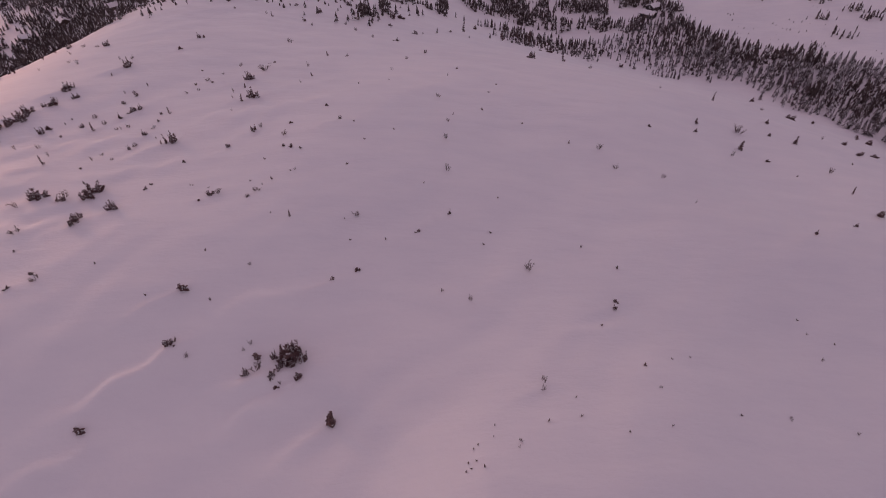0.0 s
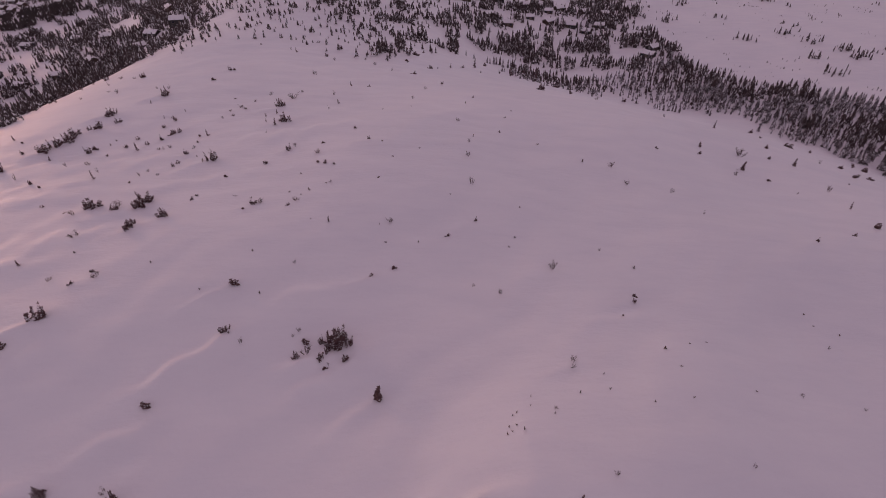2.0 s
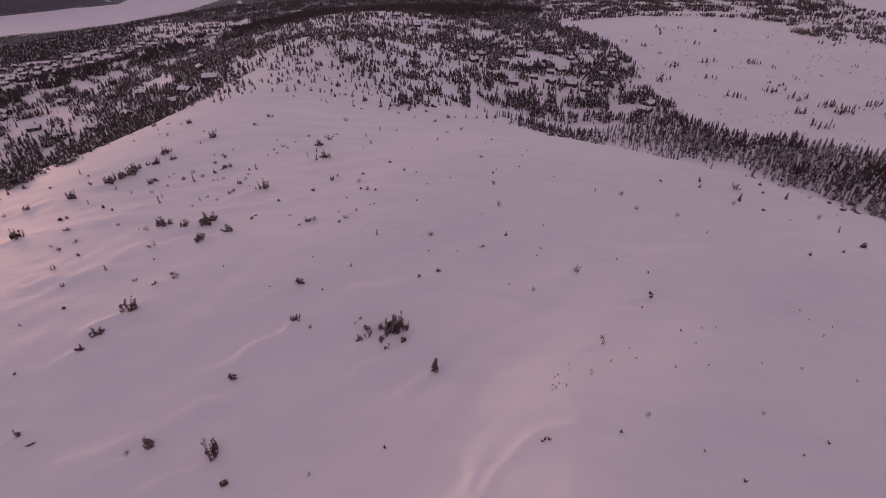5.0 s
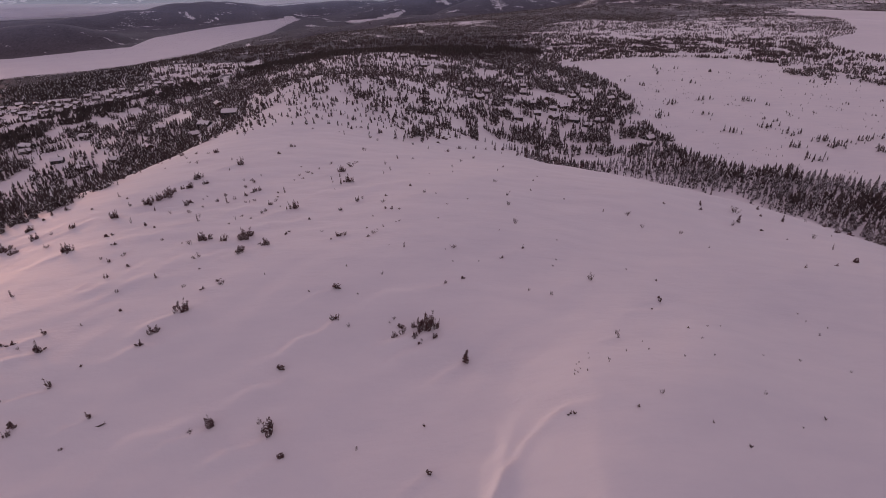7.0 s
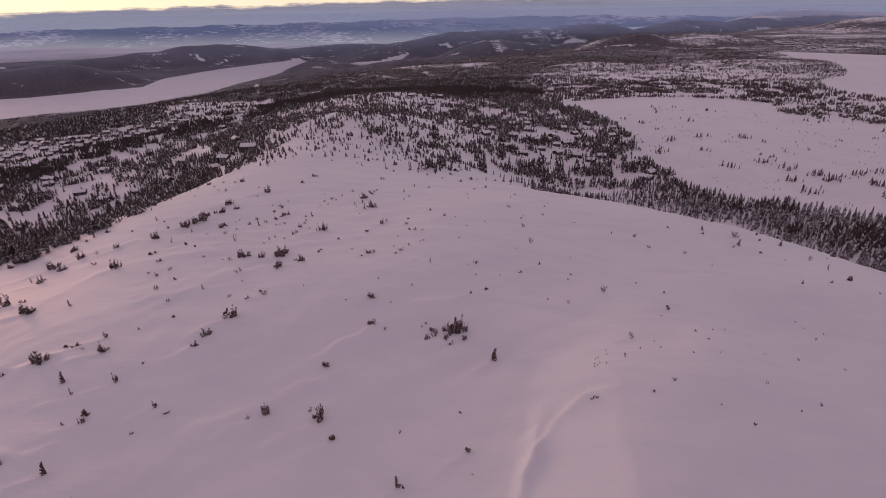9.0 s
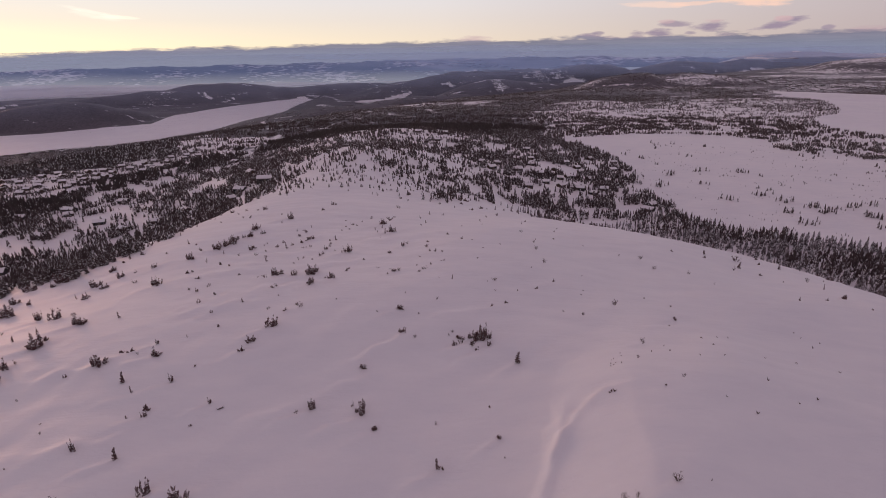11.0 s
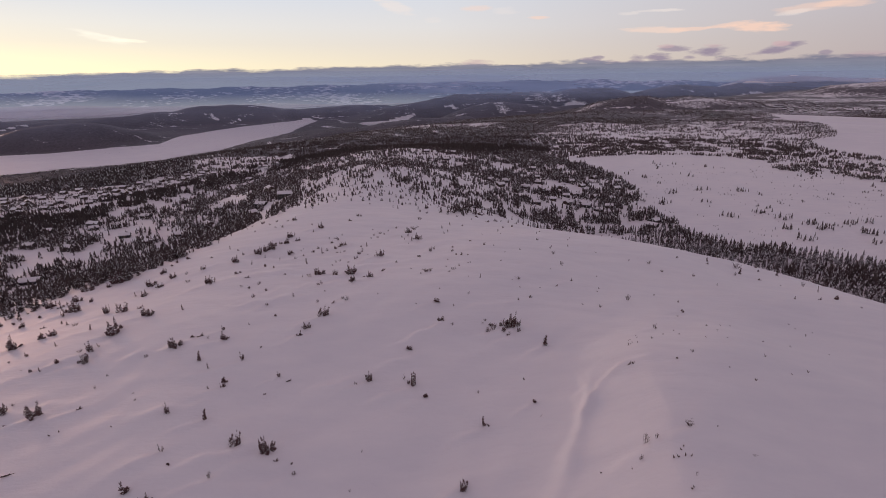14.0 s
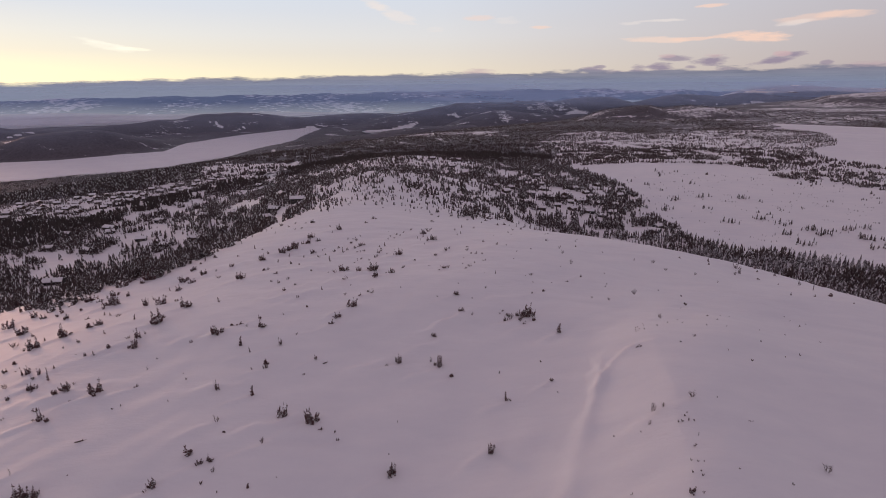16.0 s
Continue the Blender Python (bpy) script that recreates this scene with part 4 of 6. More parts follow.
# ---- mesh helpers ----
def mesh_of(name, verts, faces, materials, slots=None, smooth=False):
    """A mesh from arrays of corners and triangles or quads."""
    verts, faces = np.asarray(verts, np.float32), np.asarray(faces, np.int32)
    me = bpy.data.meshes.new(name)
    k = faces.shape[1]
    me.vertices.add(len(verts)), me.loops.add(faces.size), me.polygons.add(len(faces))
    me.vertices.foreach_set("co", verts.ravel())
    me.loops.foreach_set("vertex_index", faces.ravel())
    me.polygons.foreach_set("loop_start", np.arange(0, faces.size, k, dtype=np.int32))
    for m in materials:
        me.materials.append(m)
    if slots is not None:
        me.polygons.foreach_set("material_index", np.asarray(slots, np.int32))
    me.polygons.foreach_set("use_smooth", np.full(len(faces), smooth))
    me.update(calc_edges=True)
    me.validate()
    return me


def thing(name, at, label, category, group="", turn=0.0, scale=None):
    ob = new(name)
    ob.empty_display_size = 0.3
    ob.location, ob.rotation_euler = placed(at)[0], (0, 0, turn)
    if scale is not None:
        ob.scale = [v * GRID for v in scale]
    return tagged(ob, label, category, group)


def part(name, mesh, parent, label="", kind=""):
    ob = new(name, mesh)
    ob.parent = parent
    return tagged(ob, label, kind=kind)


def inside(poly, x, y):
    """Whether plan points lie inside a polygon."""
    hit = np.zeros(np.shape(x), bool)
    n = len(poly)
    for i in range(n):
        (ax, ay), (bx, by) = poly[i], poly[(i + 1) % n]
        if ay == by:
            continue
        hit ^= ((ay > y) != (by > y)) & (x < (bx - ax) * (y - ay) / (by - ay) + ax)
    return hit


# ---- plan of woods, bogs and lakes ----
LAKE_WEST = [(-1320, 1203), (-1128, 1365), (-1065, 1396), (-1017, 1458), (-900, 1522), (-818, 1617), (-733, 1838), (-691, 2132), (-658, 2427), (-681, 2786), (-679, 3087), (-752, 3180), (-867, 2987), (-1004, 2688), (-1085, 2317), (-1037, 2025), (-1162, 1915), (-1274, 1787), (-1425, 1742), (-1747, 1614)]
LAKE_EAST = [(684, 1169), (750, 1143), (795, 1075), (852, 986), (1071, 927), (558, 471), (461, 522), (453, 548), (450, 565), (445, 609), (454, 660), (474, 700), (508, 737), (551, 763), (594, 823), (646, 936), (658, 1034)]
BOG = [(126, 555), (180, 577), (232, 587), (289, 579), (316, 551), (341, 526), (375, 451), (396, 384), (191, 173), (182, 207), (158, 232), (134, 261), (126, 292), (138, 356), (142, 395), (149, 451), (136, 502)]
BOG_EDGE = [(153, 457), (206, 519), (271, 497), (332, 511), (371, 446), (396, 384), (191, 173), (184, 210), (157, 230), (133, 259), (126, 292), (138, 356)]
BOG_WOOD = [(345, 575), (378, 547), (413, 500), (428, 472), (341, 372), (329, 393), (314, 412), (309, 443), (297, 479)]
DARK_EAST = [(136, 679), (162, 715), (228, 737), (328, 758), (411, 722), (445, 680), (407, 611), (357, 590), (328, 606), (247, 627), (179, 616), (137, 604)]
WOOD_EAST = [(7, 206), (32, 313), (23, 421), (37, 520), (76, 618), (124, 586), (136, 503), (149, 442), (143, 385), (132, 325), (134, 289), (121, 270), (95, 274), (52, 273)]
SHOULDER = [(-54, 203), (-72, 303), (-95, 494), (-43, 494), (24, 476), (30, 307), (20, 205), (7, 202), (-5, 211), (-18, 216), (-32, 212), (-44, 203)]
WOOD_WEST = [(-183, 178), (-180, 204), (-165, 225), (-87, 153), (-76, 156), (-71, 170), (-93, 258), (-56, 211), (-74, 306), (-100, 510), (-143, 561), (-173, 491), (-202, 427), (-222, 380), (-254, 350), (-311, 316)]
DARK_WOOD = [(-257, 257), (-335, 343), (-294, 348), (-261, 360), (-247, 395), (-214, 443), (-185, 527), (-142, 610), (-95, 685), (-2, 703), (86, 705), (132, 639), (67, 542), (-13, 550), (-103, 536), (-160, 500), (-192, 395), (-212, 335), (-222, 293)]
EDGE_WEST = [(-134, 135), (-124, 139), (-97, 117), (-86, 119), (-92, 133), (-73, 132), (-71, 143), (-67, 159), (-80, 236), (-55, 206), (-91, 269), (-113, 271), (-139, 260), (-171, 243), (-207, 237), (-222, 230)]
FIELD = [(-324, 330), (-363, 373), (-341, 407), (-326, 422), (-300, 446), (-264, 466), (-236, 515), (-224, 549), (-201, 497), (-210, 436), (-236, 414), (-253, 392), (-259, 357), (-279, 329)]
LAKE_FAR = [(-405, 2825), (-388, 2896), (-281, 2961), (-160, 3113), (-130, 3153), (-176, 2989), (-270, 2846), (-344, 2732)]
BELT = [(35, 250), (45, 247), (53, 231), (64, 236), (75, 241), (87, 241), (96, 236), (102, 227), (116, 224), (126, 219), (129, 210), (135, 203), (143, 199), (143, 191), (149, 186), (146, 174), (140, 158), (165, 125), (320, 75), (330, 230), (194, 223), (179, 233), (165, 242), (153, 250), (137, 269), (127, 288), (90, 262), (60, 262)]
LAKE_WEST_Z, LAKE_EAST_Z, MIST_Z = -181.0, -41.0, -150.0
GLADES_A = [
    (-2010, 2632, 72, 75, 0.9), (-1564, 1945, 41, 130, 0.8), (-343, 497, 14, 40, 0.8), (-316, 463, 19, 25, 0.5), (-1242, 3026, 40, 18, 0.5),
    (-1105, 3038, 44, 26, 0.6), (-527, 2658, 112, 130, 0.35), (-530, 2996, 63, 69, 0.4), (-86, 901, 57, 130, 0.4),
    (-25, 1070, 45, 130, 0.5), (-126, 744, 11, 49, 0.4), (-584, 1795, 47, 130, 0.5), (-188, 744, 12, 60, 0.4), (-254, 625, 14, 16, 0.7), (-159, 653, 21, 25, 0.4),
]
GLADES_B = [
    (236, 2482, 57, 25, 0.45), (93, 3249, 41, 25, 0.5), (64, 3436, 51, 55, 0.25), (712, 3366, 60, 40, 0.6), (1180, 3420, 90, 40, 0.7), (1540, 3380, 130, 50, 0.6), (775, 3188, 80, 130, 0.9), (92, 1017, 21, 99, 0.35),
    (17, 915, 19, 95, 0.35), (106, 717, 34, 31, 0.3), (235, 817, 39, 31, 0.8), (196, 678, 21, 25, 0.7), (471, 1282, 34, 112, 0.15), (577, 1417, 30, 65, 0.12),
    (701, 1403, 44, 33, 0.15), (460, 875, 23, 28, 0.6), (344, 813, 21, 25, 0.7), (1025, 1802, 76, 130, 0.6), (1102, 1666, 140, 71, 0.4), (1893, 3397, 107, 130, 0.6),
]
GLADES_C = [
    (902, 1260, 119, 130, 0.35), (772, 1216, 51, 70, 0.4), (1381, 3417, 50, 26, 0.6), (434, 631, 20, 25, 0.4), (311, 651, 41, 25, 0.5), (411, 695, 44, 25, 0.35),
]
GLADES = GLADES_A + GLADES_B + GLADES_C
CLEARINGS_A = [
    (-211, 354, 9.2, 12.3, -31), (-206, 367, 9.5, 13.1, -29), (-199, 381, 9.8, 14.0, -28), (-194, 395, 9.3, 12.3, -26), (-190, 407, 7.8, 12.8, -25),
    (-175, 273, 6.6, 8.7, -33), (-174, 258, 7.4, 8.1, -34), (-176, 289, 7.0, 9.5, -31), (-211, 265, 6.4, 8.9, -39), (-174, 311, 6.8, 9.8, -29),
    (-192, 321, 5.6, 8.6, -31), (-167, 359, 7.7, 17.0, -25), (-164, 424, 9.9, 11.5, -21), (-155, 436, 7.4, 12.3, -20), (-123, 441, 7.5, 20.5, -16),
    (-75, 275, 4.7, 10.7, -15), (-84, 276, 3.6, 7.6, -17), (-203, 274, 4.8, 6.6, -37),
]
CLEARINGS_B = [
    (-141, 271, 5.4, 6.9, -27), (-211, 253, 3.4, 9.7, -40), (-132, 302, 4.6, 6.6, -24), (-158, 493, 7.3, 15.1, -18), (112, 296, 10.8, 9.7, 20),
    (120, 287, 9.0, 7.7, 22), (103, 288, 7.5, 5.3, 18), (44, 341, 7.3, 11.0, 7), (64, 359, 6.9, 13.1, 10), (85, 395, 8.4, 13.5, 12),
    (77, 330, 10.6, 9.9, 13), (91, 324, 7.0, 6.8, 16), (25, 263, 7.4, 13.3, 5), (37, 269, 7.5, 10.6, 8), (110, 292, 7.6, 6.3, 21),
    (114, 324, 3.5, 8.9, 19),
]
CLEARINGS = CLEARINGS_A + CLEARINGS_B
BOG_CLUMPS = [(207, 290), (185, 264), (226, 290), (225, 270), (170, 309), (194, 317), (166, 379), (189, 387), (198, 303), (190, 282), (208, 281), (238, 294), (217, 255), (145, 344), (215, 381)]
RIM_AZ, RIM_Z = [-43.3, -38.3, -30.4, -21.1, -10.4, 1.1, 12.4, 20.4, 25.3, 38.5, 42.9], [-67, -50, -30, -24, -13, 2, 7, -8, -12, -48, -54]


LATTICE = np.random.default_rng(77).random((256, 256))


def mottle(x, y, cell, seed=0.0):
    """Smooth random values between 0 and 1 on a grid of the given cell."""
    x, y = np.asarray(x, float) / cell + 37.3 * seed + 91.7, np.asarray(y, float) / cell - 23.9 * seed + 53.1
    i, j = np.floor(x).astype(int), np.floor(y).astype(int)
    u, v = x - i, y - j
    u, v = u * u * (3 - 2 * u), v * v * (3 - 2 * v)
    a, b, c, d = (LATTICE[(i + p) % 256, (j + q) % 256] for p, q in ((0, 0), (1, 0), (0, 1), (1, 1)))
    return (a * (1 - u) + b * u) * (1 - v) + (c * (1 - u) + d * u) * v


def patch(x, y, size, seed=0.0):
    """Slow unevenness between 0 and 1 at three sizes, for clearings and stands."""
    x, y = x + 0.3 * y, y - 0.3 * x
    f = 0.5 * mottle(x, y, 2.8 * size, seed) + 0.3 * mottle(x, y, 1.3 * size, seed + 1.3) + 0.2 * mottle(x, y, 0.6 * size, seed + 2.9)
    return np.clip(0.5 + 1.75 * (f - 0.5), 0, 1)


def far_woods(x, y):
    """How thickly the distance is wooded, 0 to 1."""
    d = np.hypot(x, y)
    east = step(0, 260, x - 0.22 * y - 20)
    valley = 0.92 + 0.12 * (patch(x, y * 0.6, 130.0, 3.0) - 0.5) - 0.12 * step(0.78, 0.92, patch(x, y * 0.45, 60.0, 7.0)) - 0.34 * step(0.66, 0.85, patch(x * 0.4, y, 30.0, 4.0)) * step(520, 640, d) * (1 - step(1300, 2000, d)) * step(-520, -250, x)
    plateau = 0.86 + 0.40 * (patch(x, y * 0.35, 90.0, 3.0) - 0.5) - 0.42 * step(0.58, 0.82, patch(x * 0.45, y, 34.0, 2.0)) + 0.2 * step(0.55, 0.8, patch(x, y * 0.3, 120.0, 6.0))
    valley = valley + 0.05 * step(1500, 2100, d) * step(0.15, 0.3, -x / np.maximum(y, 1)) - 0.06 * step(2000, 2600, d)
    w = valley * (1 - east) + plateau * east
    w = w + 0.30 * step(2750, 3000, y) * east - 0.75 * step(3880, 4050, y) * east
    w = w - 0.2 * step(0.58, 0.68, x / np.maximum(y, 1)) * step(1500, 2000, y) * (1 - step(2800, 3000, y))
    wx, wy = x + 28 * np.sin(y * 0.031 + 2 * np.sin(x * 0.023)) + 14 * np.sin(x * 0.083 + y * 0.05), y + 45 * np.sin(x * 0.027 + 1.5 * np.sin(y * 0.017)) + 20 * np.sin(x * 0.071)
    for cx, cy, a, b, much in GLADES:
        least = 0.008 * math.hypot(cx, cy)
        w = w - 1.3 * much * np.exp(-((wx - cx) / max(0.55 * a, least)) ** 2 - ((wy - cy) / max(0.55 * b, least)) ** 2)
    w = np.where((east > 0.5) & (d > 1100) & (y < 3850), np.maximum(w, 0.44), w)
    # open woods on the hill past the plateau, and half-bare ground with cabins beyond the east lake
    lean = x / np.maximum(y, 1)
    hill = step(0.12, 0.24, lean) * step(1000, 1200, d) * (1 - step(1750, 2000, y))
    w = np.maximum(w, 0.66 * hill) - 0.12 * hill * (0.1 + 1.2 * patch(x * 0.6, y, 30.0, 11.0))
    shore = step(0.50, 0.60, lean) * step(950, 1100, d) * (1 - step(2650, 2900, y))
    w = w * (1 - shore) + shore * (0.60 + 0.06 * step(1700, 2000, y) + 0.36 * (patch(x * 0.5, y * 1.3, 30.0, 8.0) - 0.5))
    w = np.where(inside(LAKE_WEST, x, y) | inside(LAKE_FAR, x, y) | inside(LAKE_EAST, x, y) | inside(BOG, x, y), 0, w)
    return np.clip(w, 0, 1.15)


# ---- ground: one sheet out to the horizon ----
def make_ground():
    cx, cy = 12.0, -30.0
    near = np.radians(np.arange(-56, 56.01, 0.2))
    ang = np.concatenate([near, np.radians(np.arange(60, 301, 4.0))])
    rad = np.concatenate([np.arange(0.5, 40, 4.0), np.arange(40, 130, 0.5), np.arange(130, 250, 0.9), 250 * 1.0115 ** np.arange(1, 268)])
    a, r = np.meshgrid(ang, rad)
    x, y = cx + np.sin(a) * r, cy + np.cos(a) * r
    z = land(x, y)
    na, nr = len(ang), len(rad)
    i, j = np.meshgrid(np.arange(na), np.arange(nr - 1))
    k = (i + 1) % na
    quads = np.stack([j * na + i, j * na + k, (j + 1) * na + k, (j + 1) * na + i], -1).reshape(-1, 4)[:, ::-1]
    me = mesh_of("ground", placed(np.stack([x, y, z], -1)), quads, [GROUND], smooth=True)
    east = step(0, 200, x - 0.1 * y)
    d = np.hypot(x, y)
    mask = far_woods(x, y) * (step(440, 720, d) * (1 - east) + step(800, 1150, d) * east)
    for poly in (FIELD, SHOULDER, WOOD_WEST, WOOD_EAST, BOG_EDGE, BOG_WOOD):
        mask = np.where(inside(poly, x, y), 0, mask)
    slope = step(0, 60, -x - 0.52 * y + 20) * step(420, 520, d)
    mask = np.where(inside(FIELD, x, y), 0, np.maximum(mask, 0.95 * slope * step(0.12, 0.3, far_woods(x, y))))
    mask = np.where(inside(DARK_WOOD, x, y), 0.8 * step(480, 580, d), mask)
    # the highest tops stand above the trees
    mask = mask * (1 - 0.75 * step(-26, -6, z + 22 * (patch(x * 0.5, y, 70.0, 12.0) - 0.5)) * step(3000, 3400, y))
    me.attributes.new("woods", "FLOAT", "POINT").data.foreach_set("value", mask.ravel().astype(np.float32))
    tagged(new("ground", me), "wind-packed snow on a rounded fell, plateau and valley", "ground", kind="structure")


make_ground()


def flat_sheet(name, poly, z, material, label, category):
    bm = bmesh.new()
    bm.faces.new([bm.verts.new(placed((px, py, z))[0]) for px, py in poly])
    bmesh.ops.triangulate(bm, faces=bm.faces[:])
    bmesh.ops.recalc_face_normals(bm, faces=bm.faces[:])
    if bm.faces[:][0].normal.z < 0:
        bmesh.ops.reverse_faces(bm, faces=bm.faces[:])
    me = bpy.data.meshes.new(name)
    bm.to_mesh(me), bm.free()
    me.materials.append(material)
    return tagged(new(name, me), label, category, kind="structure")


def wavy(poly, cut=40.0, swing=16.0):
    """A shoreline with small bays."""
    out = []
    for (ax, ay), (bx, by) in zip(poly, poly[1:] + poly[:1]):
        n = max(1, int(math.hypot(bx - ax, by - ay) / cut))
        for k in range(n):
            px, py = ax + (bx - ax) * k / n, ay + (by - ay) * k / n
            out.append((px + swing * math.sin(px * 0.031 + py * 0.017), py + swing * math.sin(px * 0.023 - py * 0.029)))
    return out


flat_sheet("lake_west", wavy(LAKE_WEST, 60.0, 5.0), LAKE_WEST_Z, ICE, "long frozen lake under snow in the valley", "frozen lake")
flat_sheet("lake_far", wavy(LAKE_FAR, 60.0, 12.0), LAKE_WEST_Z + 3.0, ICE, "far end of the frozen lake behind a wooded spit", "frozen lake")
flat_sheet("lake_east", wavy(LAKE_EAST, 25.0, 7.0), LAKE_EAST_Z, ICE, "frozen lake under snow beside a wooded headland", "frozen lake")


def make_backdrop():
    """The far side of the valley, up to the skyline."""
    az = np.radians(np.arange(-56, 56.01, 0.12))
    rows = np.linspace(0, 1, 26)
    a, s = np.meshgrid(az, rows)
    deg = np.degrees(a)
    crest = np.interp(deg, RIM_AZ, RIM_Z) + 5 * np.sin(deg * 0.9) + 2.5 * np.sin(deg * 2.7 + 1) + 1.2 * np.sin(deg * 7.1)
    foot = np.interp(deg, [-56, -5, 12, 56], [-200, -190, -70, -60])
    y = 4150 + 650 * s
    x = y * np.tan(a)
    lumps = 7 * np.sin(x * 0.006 + 3 * s) * np.sin(9 * s + x * 0.002) * (s < 0.97)
    z = foot + (crest - foot) * (1 - (1 - s) ** 1.35) + lumps * s
    na = len(az)
    i, j = np.meshgrid(np.arange(na - 1), np.arange(len(rows) - 1))
    quads = np.stack([j * na + i, j * na + i + 1, (j + 1) * na + i + 1, (j + 1) * na + i], -1).reshape(-1, 4)
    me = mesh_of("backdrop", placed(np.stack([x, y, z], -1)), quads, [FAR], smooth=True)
    tagged(new("backdrop", me), "far side of the valley with snowy fields, blue haze painted in", "distant hills", kind="structure")


make_backdrop()


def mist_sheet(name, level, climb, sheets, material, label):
    """Thin sheets of mist, or of blue tint in place of air haze, one above the other, that fade out at their edges; the
    haze climbs with the distance.
    """
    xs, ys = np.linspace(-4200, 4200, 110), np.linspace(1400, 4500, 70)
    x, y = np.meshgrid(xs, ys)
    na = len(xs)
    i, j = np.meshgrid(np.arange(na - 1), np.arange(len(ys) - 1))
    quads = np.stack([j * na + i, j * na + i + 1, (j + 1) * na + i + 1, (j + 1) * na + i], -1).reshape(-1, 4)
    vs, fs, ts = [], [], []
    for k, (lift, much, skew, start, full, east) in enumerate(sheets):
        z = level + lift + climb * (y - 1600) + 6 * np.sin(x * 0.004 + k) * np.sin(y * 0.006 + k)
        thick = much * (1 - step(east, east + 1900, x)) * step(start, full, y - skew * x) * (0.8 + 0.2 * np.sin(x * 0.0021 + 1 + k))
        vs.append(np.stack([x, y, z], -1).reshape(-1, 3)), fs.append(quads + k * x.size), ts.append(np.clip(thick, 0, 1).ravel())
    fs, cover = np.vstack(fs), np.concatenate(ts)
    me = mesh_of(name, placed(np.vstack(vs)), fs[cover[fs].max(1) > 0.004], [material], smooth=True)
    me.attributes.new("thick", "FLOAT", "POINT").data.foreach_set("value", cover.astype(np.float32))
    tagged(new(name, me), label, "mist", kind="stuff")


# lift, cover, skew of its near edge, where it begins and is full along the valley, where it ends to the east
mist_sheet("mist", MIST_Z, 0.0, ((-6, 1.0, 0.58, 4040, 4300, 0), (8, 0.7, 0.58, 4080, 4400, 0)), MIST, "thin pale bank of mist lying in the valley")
# tinted sheets added to veil and blue the far hills like haze
mist_sheet("haze", MIST_Z, 0.075, ((30, 0.36, 0.3, 1600, 2900, 1900), (-12, 0.42, -0.45, 3000, 3900, 2300)), HAZE_TINT, "blue-tinted sheets imitating haze over the far valley")

# ---- plants ----
def spindle(rng, root, tip, thick, sides=3, bulge=0.4):
    """A tapered rod: a ring near the foot, one at the bulge, and a point."""
    root, tip = np.asarray(root, float), np.asarray(tip, float)
    axis = tip - root
    axis = axis / (np.linalg.norm(axis) + 1e-9)
    u = np.cross(axis, (0.31, 0.87, 0.38))
    u = u / np.linalg.norm(u)
    v = np.cross(axis, u)
    a = np.arange(sides) * 2 * math.pi / sides + rng.uniform(0, 6)
    ring = np.cos(a)[:, None] * u + np.sin(a)[:, None] * v
    verts = np.vstack([root + ring * thick * 0.55, root + (tip - root) * bulge + ring * thick, tip[None]])
    k = np.arange(sides)
    n = (k + 1) % sides
    tris = np.vstack([np.stack([k, n, sides + n], 1), np.stack([k, sides + n, sides + k], 1), np.stack([sides + k, sides + n, np.full(sides, 2 * sides)], 1)])
    return verts, tris


def gather(pieces):
    verts, tris, base = [], [], 0
    for v, f in pieces:
        verts.append(v), tris.append(f + base)
        base += len(v)
    return np.vstack(verts), np.vstack(tris)


def frond(root, out, length, width, droop, thick):
    """One spruce bough: a drooping blade with a ridge above and a keel below."""
    out = np.array([out[0], out[1], 0.0])
    side = np.array([-out[1], out[0], 0.0])
    mid, tip = root + out * length * 0.55 + (0, 0, -droop * 0.35), root + out * length + (0, 0, -droop)
    verts = np.array([root, mid + side * width - (0, 0, thick * 0.6), mid + (0, 0, thick), mid - side * width - (0, 0, thick * 0.6), tip])
    return verts, np.array([[0, 1, 2], [0, 2, 3], [1, 4, 2], [2, 4, 3], [0, 3, 1], [1, 3, 4]])


